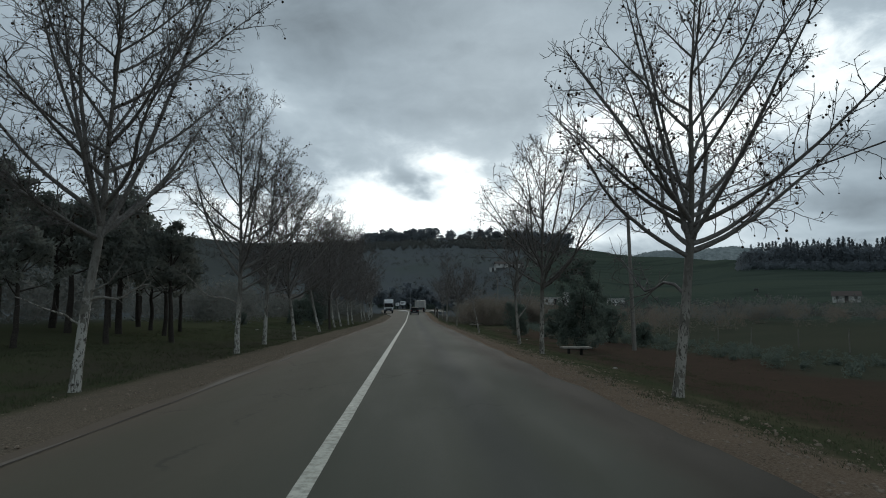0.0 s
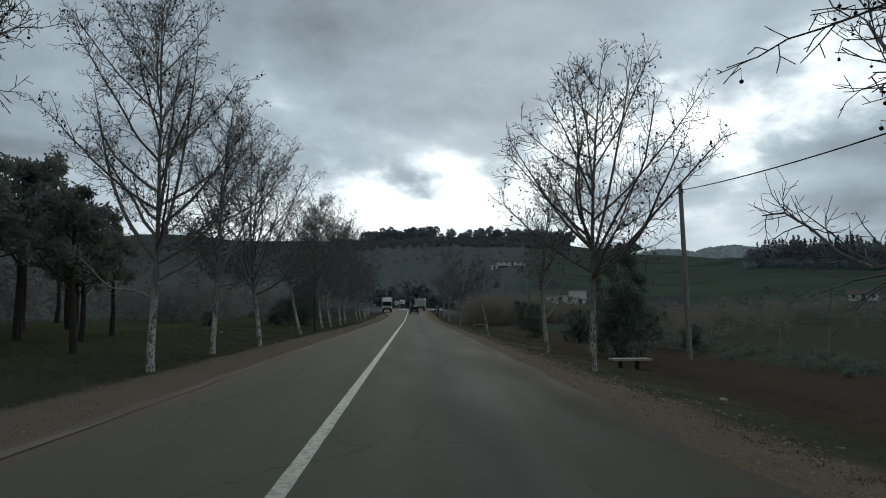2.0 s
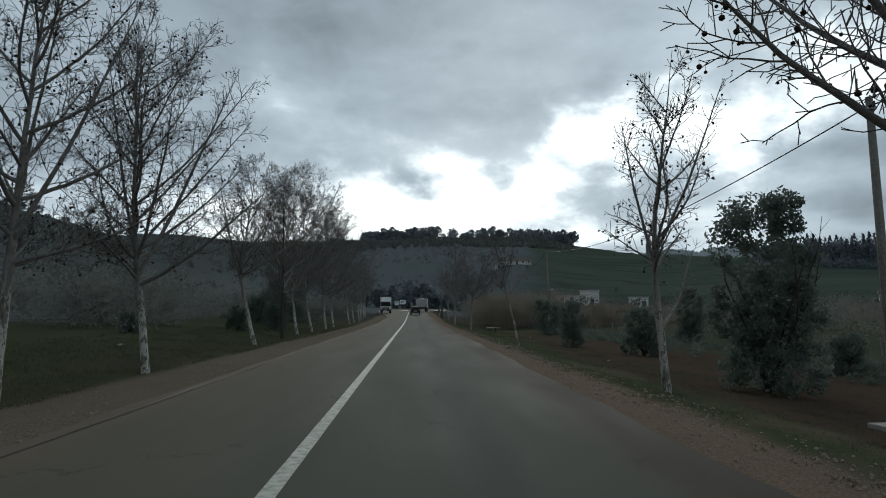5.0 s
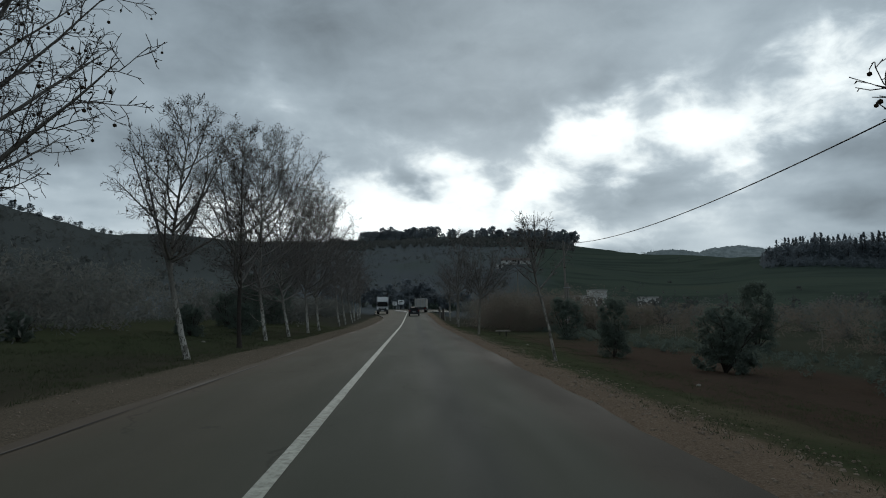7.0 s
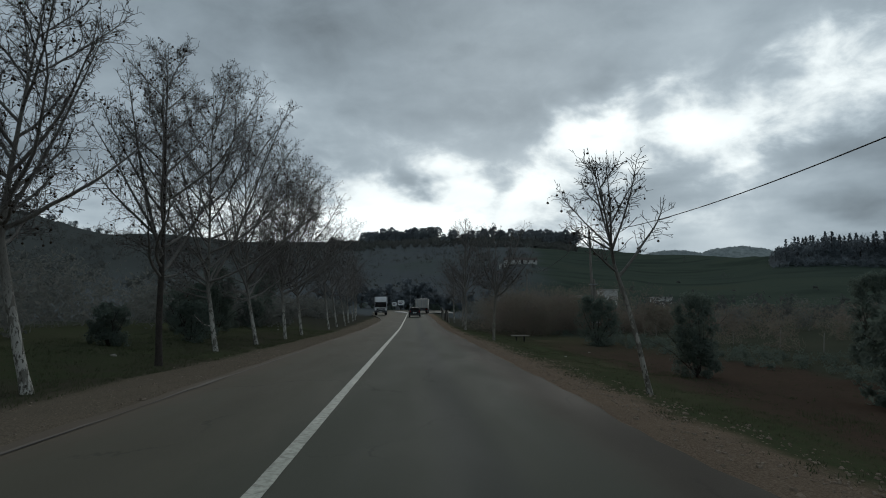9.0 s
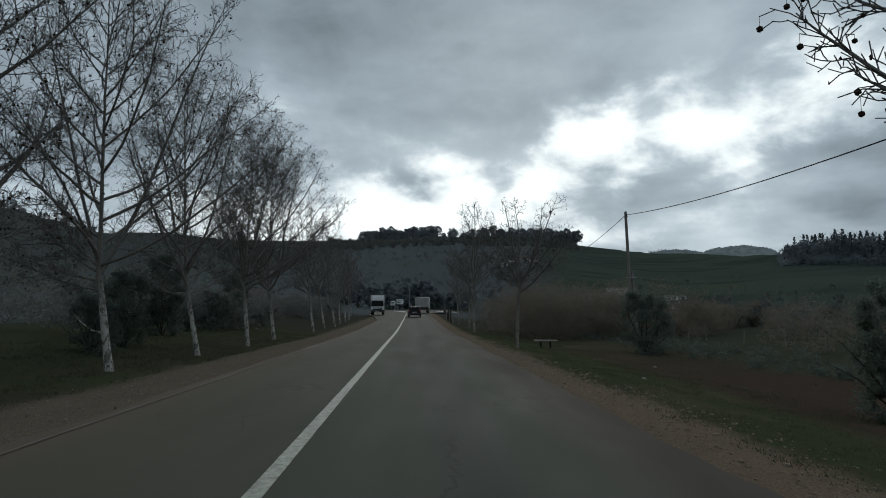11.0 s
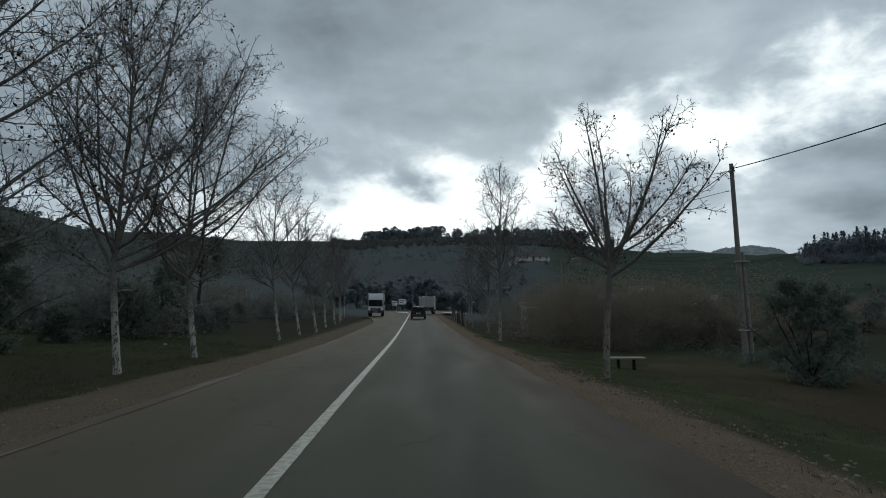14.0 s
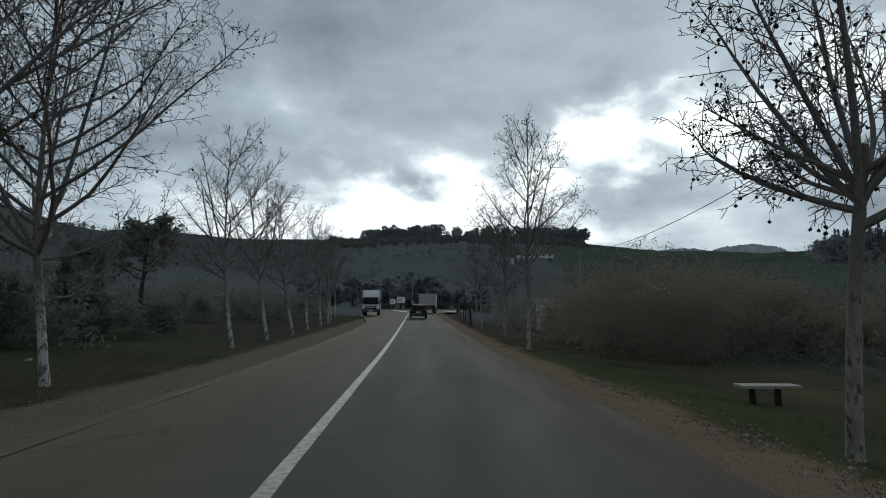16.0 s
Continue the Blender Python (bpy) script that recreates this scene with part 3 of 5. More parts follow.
def offshoots(P, R, per, t0, t1, L0, L1, angle, npts, rng, thick, up=0.0, wig=0.15, tip=0.003, scale=None, pull=0.0):
    """Branches that leave the given ones: per for each, between t0 and t1 of its length, L0 to L1 metres long."""
    m, n = P.shape[:2]
    t = t0 + (t1 - t0) * (np.arange(per) + rng.random((m, per))) / per
    k = np.clip((t * (n - 1)).astype(int), 0, n - 2)
    fr = (t * (n - 1) - k)[..., None]
    rows = np.arange(m)[:, None]
    base = P[rows, k] * (1 - fr) + P[rows, k + 1] * fr
    tan = unit(P[rows, k + 1] - P[rows, k])
    rb = R[rows, k] * (1 - fr[..., 0]) + R[rows, k + 1] * fr[..., 0]
    phi = 2.4 * np.arange(per) + rng.random((m, 1)) * 6.28 + rng.normal(0, 0.45, (m, per))
    u = unit(np.cross(tan, np.array([0.31, 0.17, 0.93]) + rng.normal(0, 0.02, 3)))
    v = np.cross(tan, u)
    a = angle * rng.uniform(0.75, 1.25, (m, per))[..., None]
    d = np.cos(a) * tan + np.sin(a) * (np.cos(phi)[..., None] * u + np.sin(phi)[..., None] * v)
    rel = (t - t0) / max(t1 - t0, 1e-6)
    length = (L0 * (1 - rel) + L1 * rel) * rng.uniform(0.65, 1.25, (m, per))
    if scale is not None:
        length = length * scale[:, None]
    d, base, length, rb = d.reshape(-1, 3), base.reshape(-1, 3), length.ravel(), rb.ravel()
    pts = [base]
    for j in range(npts - 1):
        d = unit(d + np.array([pull, 0, up]) + rng.normal(0, wig, d.shape))
        pts.append(pts[-1] + d * (length / (npts - 1))[:, None])
    r0 = np.maximum(np.minimum(rb * 0.8, thick * np.sqrt(np.maximum(length, 0.05))), tip)
    rad = r0[:, None] * (1 - np.linspace(0, 1, npts)) + tip * np.linspace(0, 1, npts)
    return np.stack(pts, 1), rad, length


def tubes(P, R, sides):
    """Round skins over all the given branches."""
    m, n = P.shape[:2]
    tan = np.empty_like(P)
    tan[:, 1:-1] = P[:, 2:] - P[:, :-2]
    tan[:, 0], tan[:, -1] = P[:, 1] - P[:, 0], P[:, -1] - P[:, -2]
    tan = unit(tan)
    u = unit(np.cross(tan, np.array([0.83, 0.55, 0.11])))
    v = np.cross(tan, u)
    ang = np.arange(sides) * 2 * np.pi / sides
    ring = P[:, :, None] + R[:, :, None, None] * (np.cos(ang)[:, None] * u[:, :, None] + np.sin(ang)[:, None] * v[:, :, None])
    verts = ring.reshape(-1, 3)
    i = np.arange(m)[:, None, None] * n * sides + np.arange(n - 1)[None, :, None] * sides
    k, k2 = np.arange(sides), (np.arange(sides) + 1) % sides
    faces = np.stack([i + k, i + k2, i + k2 + sides, i + k + sides], -1).reshape(-1, 4)
    return verts, faces


def joined(chunks):
    vs, fs, off = [], [], 0
    for v, f in chunks:
        vs.append(v)
        fs.append(f + off)
        off += len(v)
    return np.concatenate(vs), np.concatenate(fs)


BALL = None


def seed_balls(ends, rng, count):
    """Small round seed heads on short stalks, and a few curled dead leaves."""
    global BALL
    if BALL is None:
        bm = bmesh.new()
        bmesh.ops.create_icosphere(bm, subdivisions=1, radius=1.0)
        BALL = (np.array([v.co[:] for v in bm.verts]), np.array([[v.index for v in f.verts] for f in bm.faces]))
        bm.free()
    pick = ends[rng.integers(0, len(ends), count)]
    drop = rng.uniform(0.03, 0.13, count)
    c = pick - np.stack([np.zeros(count), np.zeros(count), drop], 1)
    r = rng.uniform(0.016, 0.032, count)
    v = (c[:, None] + r[:, None, None] * BALL[0]).reshape(-1, 3)
    f = (np.arange(count)[:, None, None] * len(BALL[0]) + BALL[1]).reshape(-1, 3)
    stalk = np.stack([pick, c], 1)
    sv, sf = tubes(stalk, np.full((count, 2), 0.002), 3)
    f = [list(map(int, q)) for q in f] + [list(map(int, q)) for q in sf + len(v)]
    v = np.concatenate([v, sv])
    nl = count // 2
    a = ends[rng.integers(0, len(ends), nl)]
    e1, e2 = rng.normal(0, 0.022, (nl, 3)), rng.normal(0, 0.022, (nl, 3))
    quad = np.stack([a, a + e1, a + e1 + e2 - [0, 0, 0.02], a + e2], 1).reshape(-1, 3)
    base = len(v)
    f += [[base + 4 * i + j for j in range(4)] for i in range(nl)]
    return np.concatenate([v, quad]), f


def crown_limbs(trunk, rad, spec, top, base, wide, peak, lop, rng, upturn=0.30, wander=0.10):
    """Limbs that leave the stem and end near the skin of an egg-shaped crown.
    spec: (height on the stem, compass angle, angle off the vertical) of each; peak: how far up the crown is widest."""
    n = 12
    paths, radii, lengths = [], [], []
    zs = trunk[:, 2]
    for z0, way, off in spec:
        p = np.array([np.interp(z0, zs, trunk[:, 0]), np.interp(z0, zs, trunk[:, 1]), z0])
        reach = rng.uniform(0.72, 1.12)
        pts, step, w = [p], 0.16, 0.0
        while len(pts) < 60:
            lean = off * (1 - upturn * min(len(pts) * step / 2.5, 1.0))
            w += rng.normal(0, wander)
            d = np.array([math.sin(lean) * math.cos(way + w), math.sin(lean) * math.sin(way + w), math.cos(lean) + rng.normal(0, wander * 0.6)])
            q = pts[-1] + step * d
            s = (q[2] - base) / (top - base)
            hull = (0.72 + 0.28 * max(s, 0.0) / peak) if s < peak else math.sqrt(max(1 - ((s - peak) / (1 - peak)) ** 2, 0.0)) ** 1.15
            ax, ay = np.interp(q[2], zs, trunk[:, 0]), np.interp(q[2], zs, trunk[:, 1])
            if math.hypot(q[0] - ax - lop, q[1] - ay) > hull * reach * wide / 2 + 0.1 or s > 1.02 * reach + 0.02:
                break
            pts.append(q)
        if len(pts) < 4:
            continue
        pts = np.array(pts)
        long = (len(pts) - 1) * step
        k = np.linspace(0, len(pts) - 1, n)
        paths.append(np.stack([np.interp(k, np.arange(len(pts)), pts[:, i]) for i in range(3)], 1))
        r0 = min(0.009 + 0.0105 * long, 0.72 * float(np.interp(z0, zs, rad)))
        radii.append(r0 * (1 - np.linspace(0, 1, n)) ** 0.85 + 0.0058)
        lengths.append(long)
    return np.array(paths), np.array(radii), np.array(lengths)


def thin_out(branches, odds, rng):
    """Keep each branch with its odds."""
    keep = rng.random(len(odds)) < odds
    return [b[keep] for b in branches]


def plane_tree(x, y, height, fork, lean, wide, seed, vase=False, girth=0.10, detail=1.0, co=4, low=0, dark=False, peak=0.38, lop=0.0, skirt=3, fruit=320, branch=None, bark_kind=None, label=""):
    """A bare plane tree: pale flaking trunk, rising limbs, fine twigs with seed balls.
    lean: sideways slope of the trunk (across, along); vase: the stem splits at the fork instead of running up to the tip;
    co: steep limbs as strong as the leader; lop: how far the crown's middle stands off its stem."""
    rng = np.random.default_rng(seed)
    top = fork + (0.7 if vase else (height - fork) * 0.97)
    n = 24
    z = np.linspace(0, 1, n) * top
    bend = np.cumsum(np.cumsum(rng.normal(0, 0.0060, (n, 2)), 0), 0) * top * 0.12
    bend -= bend[0]
    slope = np.minimum(z, fork) + 0.2 * np.maximum(z - fork, 0)
    trunk = np.stack([lean[0] * slope + bend[:, 0], lean[1] * slope + bend[:, 1], z], 1)
    r = girth * (1 - 0.24 * np.minimum(z / fork, 1)) * np.where(z < fork, 1, 0.8 if vase else np.maximum(0.82 * (1 - (z - fork) / max(height - fork, 0.1)), 0.09))
    r = r + girth * 0.22 * np.exp(-z / 0.12)
    base = fork * 0.8
    turn = rng.random() * 6.28
    spec = [(fork + rng.uniform(-0.25, 0.45), turn + 6.283 * i / max(co, 1) + rng.normal(0, 0.2), (0.30, 0.78, 0.52, 0.90)[i % 4] * rng.uniform(0.88, 1.12)) for i in range(co)]
    spec += [(fork + rng.uniform(-0.45, 0.5), rng.random() * 6.28, rng.uniform(1.0, 1.45)) for i in range(skirt)]
    if not vase:
        rise = height - fork
        count = int(rise / (0.27 if detail > 1 else 0.34))
        for i in range(count):
            s = (i + rng.random()) / count
            spec.append((fork + 0.2 + 0.9 * rise * s, turn + 2.4 * i + rng.normal(0, 0.35), (1.08 - 0.46 * s) * rng.uniform(0.78, 1.22)))
    limbs, lr, ll = crown_limbs(trunk, r, spec, height, base, wide, peak, lop, rng)
    # second-rank branches, then twigs, as many as each length can bear
    S, SR, SL = offshoots(limbs, lr, 14, 0.16, 0.97, 0.44, 0.24, 0.80, 6, rng, 0.0118, 0.06, 0.16, 0.0056, np.clip(ll, 0.6, max(0.42 * wide, 0.9)))
    S, SR, SL = thin_out((S, SR, SL), np.repeat(np.clip(ll * 4.6 * detail / 14, 0, 1), 14), rng)
    tw, tr, tl = offshoots(S, SR, 8, 0.12, 1.0, 0.42, 0.26, 0.98, 3, rng, 0.012, 0.08, 0.24, 0.0054, np.clip(SL, 0.45, 1.0))
    tw, tr, tl = thin_out((tw, tr, tl), np.repeat(np.clip(SL * 7.5 * detail / 8, 0, 1), 8), rng)
    ltw, ltr, ltl = offshoots(limbs, lr, 12, 0.3, 1.0, 0.4, 0.28, 0.8, 3, rng, 0.013, 0.09, 0.2, 0.0054)
    tw, tr = np.concatenate([tw, ltw]), np.concatenate([tr, ltr])
    tt, ttr, _ = offshoots(tw, tr, 2 if detail > 1 else 1, 0.3, 0.95, 0.17, 0.10, 0.85, 2, rng, 0.016, 0.08, 0.2, 0.0052)
    bole = [tubes(trunk[None], r[None], 12)]
    bark = [tubes(S, SR, 3), tubes(tw, tr, 3), tubes(tt, ttr, 3)]
    for i in range(low):
        br, brr, brl = offshoots(trunk[None], r[None] * 0.6, 1, (0.40 + 0.2 * i) * fork / top, (0.46 + 0.2 * i) * fork / top, 1.3, 1.0, 1.1, 8, rng, 0.022, 0.07, 0.16, 0.006)
        b2, b2r, b2l = offshoots(br, brr, 6, 0.35, 1.0, 0.5, 0.3, 0.7, 5, rng, 0.012, 0.02, 0.2, 0.003)
        bole.append(tubes(br, brr, 6))
        bark.append(tubes(b2, b2r, 3))
    if branch:
        up_at, way, long, steep = branch
        k = np.linspace(0, 1, 9)
        at = np.array([np.interp(up_at, z, trunk[:, 0]), np.interp(up_at, z, trunk[:, 1]), up_at])
        arm = at + np.stack([math.cos(way) * long * k, math.sin(way) * long * k, 0.05 * long * np.sin(9 * k) + steep * long * k ** 1.4], 1)
        arm, armr = arm[None], np.linspace(0.036, 0.010, 9)[None]
        b2, b2r, b2l = offshoots(arm, armr, max(7, int(6 * long)), 0.3, 1.0, 0.25 + 0.22 * long, 0.3, 0.7, 5, rng, 0.012, 0.03, 0.2, 0.004)
        b3, b3r, _ = offshoots(b2, b2r, 4, 0.3, 1.0, 0.3, 0.2, 0.7, 3, rng, 0.010, 0.03, 0.2, 0.004)
        side_arm = joined([tubes(arm, armr, 7), tubes(b2, b2r, 4), tubes(b3, b3r, 3)])
    tree = thing("plane_tree", pose(x, y, gz(x, y) - 0.04), label or "bare plane tree with pale flaking trunk on the verge", "tree", "plane trees along the road")
    v, f = joined(bole)
    mesh_object("trunk", v, f, bark_kind or (M_DARKBARK if dark else (M_BARK_DULL if x > 0 else M_BARK)), tree, "dark brown bark" if dark else ("grey-brown flaking bark" if x > 0 else "pale patchy bark"), smooth=True)
    v, f = tubes(limbs, lr, 6)
    mesh_object("branchwork", v, f, M_LIMB, tree, "grey rising limbs", smooth=True)
    if branch:
        mesh_object("branch", side_arm[0], side_arm[1], M_TWIG if long > 3 else M_ARM, tree, "long low side branch" if long > 3 else "pale low side branch", smooth=True)
    v, f = joined(bark)
    mesh_object("crown", v, f, M_TWIG, tree, "bare dark branches and twigs", smooth=True)
    ends = np.concatenate([tw[:, -1], tt[:, -1]])
    v, f = seed_balls(ends, rng, fruit)
    tagged(mesh_object("fruit", v, f, M_SEED, tree, "brown hanging seed balls and dead leaves"), kind="stuff")
    return tree


LEFT_TREES = [  # across, along, height, fork, lean, crown width, crown offset, strong limbs, low branches
    (-5.6, 14.6, 10.2, 3.1, (0.06, 0.02), 7.0, 0.2, 5, 2), (-5.4, 25.1, 10.2, 2.7, (0.01, 0.0), 5.4, 0.0, 3, 0), (-5.92, 31.6, 9.9, 2.7, (0.0, 0.02), 4.6, 0.2, 3, 0),
    (-5.45, 36.5, 9.2, 2.5, (-0.12, 0.0), 6.6, 0.9, 5, 0), (-5.95, 49.2, 8.7, 2.9, (-0.27, 0.0), 5.0, 0.3, 3, 0), (-6.0, 55.4, 9.6, 2.9, (-0.09, 0.02), 4.8, 0.2, 2, 0),
    (-6.4, 61.9, 11.2, 2.4, (-0.20, 0.03), 7.2, 0.8, 4, 1), (-6.6, 69.0, 11.4, 2.6, (-0.18, 0.0), 7.2, 0.9, 4, 0), (-6.45, 75.4, 11.4, 2.9, (-0.17, 0.0), 7.4, 0.9, 5, 1),
    (-6.5, 81.2, 11.3, 3.0, (-0.15, 0.02), 8.2, 0.7, 5, 0), (-6.3, 93.8, 9.4, 2.9, (-0.16, 0.0), 5.6, 0.4, 3, 0), (-6.35, 100.1, 9.4, 3.1, (-0.16, 0.0), 5.6, 0.4, 3, 0),
    (-6.1, 105.4, 9.4, 2.9, (-0.13, 0.0), 5.6, 0.3, 3, 0), (-6.5, 112.8, 9.3, 2.9, (-0.13, 0.0), 5.8, 0.3, 3, 0), (-6.75, 120.6, 9.3, 2.9, (-0.06, 0.0), 5.8, 0.2, 3, 0),
    (-7.0, 126.5, 9.1, 2.9, (0.0, 0.0), 5.6, 0.0, 3, 0), (-7.6, 133.0, 8.9, 2.9, (-0.05, 0.0), 5.6, 0.0, 3, 0), (-8.0, 139.5, 8.7, 2.9, (0.03, 0.0), 5.6, 0.0, 3, 0)]
SIDE_BRANCH = {0: (1.75, -0.1, 1.25, 0.25), 1: (1.8, 3.0, 2.3, 0.5), 9: (1.7, -0.15, 1.55, 0.5), 8: (2.1, 0.2, 0.9, 0.4), 7: (2.2, 3.3, 1.2, 0.3)}
for i, (x, y, h, fork, lean, wide, lop, co, low) in enumerate(LEFT_TREES):
    near = i < 10
    plane_tree(x, y, h, fork, lean, wide, 182 if i == 3 else 100 + i, girth=0.10 if near else 0.09, detail=(1.12 if i in (4, 5, 6, 9) else 1.02 if i > 2 else 1.05) if near else (0.7 if i < 13 else 0.5), co=co, lop=lop, skirt=5 if near else 3, low=low, dark=i == 5,
               fruit=430 if near else 120, branch=SIDE_BRANCH.get(i), label="bare plane tree with a dark trunk on the grassy verge" if i == 5 else "")
plane_tree(5.72, 13.6, 8.9, 2.95, (0.10, 0.0), 6.8, 201, girth=0.10, co=5, skirt=9, lop=0.4, detail=0.8, fruit=520, branch=(1.9, 1.57, 4.2, 0.23), label="wide bare plane tree leaning out beside the gravel")
plane_tree(5.6, 25.25, 8.6, 2.8, (0.0, 0.0), 6.4, 213, girth=0.09, co=5, skirt=6, lop=0.7, detail=0.9, fruit=560)
plane_tree(6.1, 33.1, 7.2, 2.3, (-0.05, 0.02), 3.3, 242, girth=0.085, co=4, skirt=2, lop=0.2, detail=0.8, fruit=200, branch=(1.25, 0.5, 1.1, 1.5), label="bare plane tree forking low into rising stems")
plane_tree(5.85, 49.4, 5.1, 2.6, (-0.22, 0.02), 2.7, 205, girth=0.055, co=6, skirt=1, detail=0.9, fruit=70, peak=0.45, lop=0.4, label="small slender plane tree leaning over the verge")
plane_tree(5.92, 74.5, 7.35, 2.8, (0.0, 0.0), 5.2, 411, vase=True, girth=0.09, co=7, skirt=7, detail=1.05, fruit=420, peak=0.5, lop=0.6, bark_kind=M_BARK_TAN, label="bare plane tree with a wide forked crown and a straight trunk")
plane_tree(5.85, 94.4, 10.4, 3.2, (0.0, 0.0), 5.4, 206, girth=0.10, co=3, fruit=380)
plane_tree(6.6, 107.0, 8.4, 2.9, (0.02, 0.0), 5.4, 207, girth=0.09, detail=0.6, fruit=120)
plane_tree(6.4, 118.5, 8.2, 2.9, (-0.03, 0.0), 5.2, 208, girth=0.09, detail=0.6, fruit=120)
plane_tree(7.2, 131.0, 7.6, 2.9, (0.0, 0.0), 5.0, 209, girth=0.09, detail=0.6, fruit=120)


# ---- evergreen trees and bushes ----
def leaf_cloud(centres, radii, per, size, rng, squash=0.8, long=1.0):
    """Small leaf faces scattered through clumps, thicker near each clump's skin."""
    c = np.repeat(centres, per, 0)
    rr = np.repeat(radii, per)
    d = unit(rng.normal(0, 1, c.shape)) * (rng.random(len(c)) ** 0.45)[:, None] * rr[:, None]
    d[:, 2] *= squash
    p = c + d
    a = unit(rng.normal(0, 1, p.shape)) * (size * rng.uniform(0.6, 1.4, len(p)))[:, None] * long
    b = unit(np.cross(a, rng.normal(0, 1, p.shape))) * (size * rng.uniform(0.3, 0.7, len(p)))[:, None]
    v = np.stack([p - a, p + b, p + a, p - b], 1).reshape(-1, 3)
    return v, np.arange(len(v)).reshape(-1, 4)


def pine_model(seed, height, wide, bare):
    rng = np.random.default_rng(seed)
    n = 12
    z = np.linspace(0, height * 0.94, n)
    path = np.stack([np.cumsum(rng.normal(0, 0.03, n)), np.cumsum(rng.normal(0, 0.03, n)), z], 1)[None]
    rad = (0.13 * (1 - z / height) + 0.02)[None]
    limbs, lr, ll = offshoots(path, rad, 16, bare, 0.97, wide * 0.55, wide * 0.2, 1.15, 6, rng, 0.03, 0.08, 0.12, 0.008)
    small, sr, sl = offshoots(limbs, lr, 5, 0.3, 1.0, 0.5, 0.3, 0.7, 4, rng, 0.015, 0.06, 0.2, 0.004, np.clip(ll, 0.4, 1.5))
    tips = np.concatenate([small[:, -1], small[:, 2], limbs[:, -1], path[:, -1]])
    tree = thing("pine_tree", pose(0, 0, 0), "dark evergreen pine with a bare lower trunk in the grass", "tree", "pine stand beside the road")
    v, f = joined([tubes(path, rad, 9), tubes(limbs, lr, 5), tubes(small, sr, 3)])
    mesh_object("trunk", v, f, M_DARKBARK, tree, "dark rough bark", smooth=True)
    v, f = leaf_cloud(tips, rng.uniform(0.25, 0.5, len(tips)), 20, 0.10, rng, 0.7, 1.3)
    mesh_object("crown", v, f, M_PINE, tree, "dense dark green needles")
    return tree


def bush_model(name, seed, height, wide, material, label, leaf=0.065, per=75, clumps=80):
    rng = np.random.default_rng(seed)
    root = np.zeros((1, 2, 3))
    root[0, 1, 2] = 0.25
    st, str_, sl = offshoots(root, np.full((1, 2), 0.05), 9, 0.0, 0.8, height * 0.8, height * 0.7, 0.5, 7, rng, 0.03, 0.05, 0.16, 0.006)
    s2, s2r, _ = offshoots(st, str_, 6, 0.3, 1.0, 0.5, 0.3, 0.7, 4, rng, 0.014, 0.03, 0.2, 0.003, np.clip(sl, 0.4, 1.4))
    bush = thing(name, pose(0, 0, 0), label, "bush", "bushes beside the road")
    v, f = joined([tubes(st, str_, 5), tubes(s2, s2r, 3)])
    mesh_object("stem", v, f, M_DARKBARK, bush, "thin dark stems", smooth=True)
    k = clumps
    a = rng.random(k) * 6.283
    q = np.sqrt(rng.random(k)) * wide * 0.42
    zc = rng.uniform(0.02, 0.92, k) * height
    q *= np.sqrt(np.clip(1.05 - (zc / height - 0.35) ** 2 * 1.9, 0.1, 1))
    c = np.stack([q * np.cos(a), q * np.sin(a), zc], 1)
    v, f = leaf_cloud(c, rng.uniform(0.16, 0.34, k) * min(wide, height) * 0.42, per, leaf, rng, 0.9)
    mesh_object("foliage", v, f, material, bush, "dense leaves")
    return bush


def scatter(models, places, sink=0.05):
    """Stand copies of the models at (x, y, size, turn), rooted sink metres deep; the first ones go to the first places."""
    for i, (x, y, size, turn) in enumerate(places):
        m = pose(x, y, gz(x, y) - sink, 0, 0, turn) @ Matrix.Diagonal((size, size, size, 1))
        if i < len(models):
            models[i].matrix_basis = m
        else:
            copy_thing(models[i % len(models)], m @ Matrix.Diagonal((*[1 / s for s in models[i % len(models)].scale], 1)))


pines = [pine_model(300 + i, h, w, b) for i, (h, w, b) in enumerate([(6.0, 4.4, 0.42), (6.4, 4.2, 0.38), (5.6, 4.8, 0.45), (6.2, 4.6, 0.35)])]
scatter(pines, [(-10.2, 25.6, 0.72, 0), (-8.9, 28.2, 0.76, 70), (-10.8, 21.2, 0.64, 150), (-10.6, 32.0, 0.76, 220), (-13.0, 18.5, 0.62, 40),
                (-13.2, 24.0, 0.95, 130), (-13.6, 29.5, 1.02, 260), (-12.6, 35.5, 0.76, 310), (-17.0, 22.0, 0.9, 20), (-17.0, 27.5, 1.06, 110),
                (-16.2, 33.0, 1.1, 200), (-20.5, 24.0, 0.98, 80), (-21.0, 31.0, 1.02, 170), (-19.0, 38.5, 1.05, 290), (-24.5, 36.0, 1.1, 60), (-25.0, 28.0, 1.05, 5), (-12.4, 31.5, 1.05, 33), (-14.8, 39.0, 1.0, 77), (-16.0, 42.0, 0.85, 190), (-18.5, 45.0, 0.9, 240), (-15.0, 36.0, 1.2, 15), (-11.2, 35.5, 0.7, 120), (-13.4, 102.0, 1.04, 45)])

bushes = [bush_model("evergreen_bush", 330, 5.2, 3.1, M_BUSH, "tall dense dark evergreen bush at the field's edge", per=90, clumps=170),
          bush_model("evergreen_bush", 331, 2.4, 2.3, M_BUSH, "dense dark evergreen bush at the field's edge"),
          bush_model("evergreen_bush", 332, 3.2, 3.0, M_BUSH, "dense dark evergreen bush at the field's edge", clumps=90)]
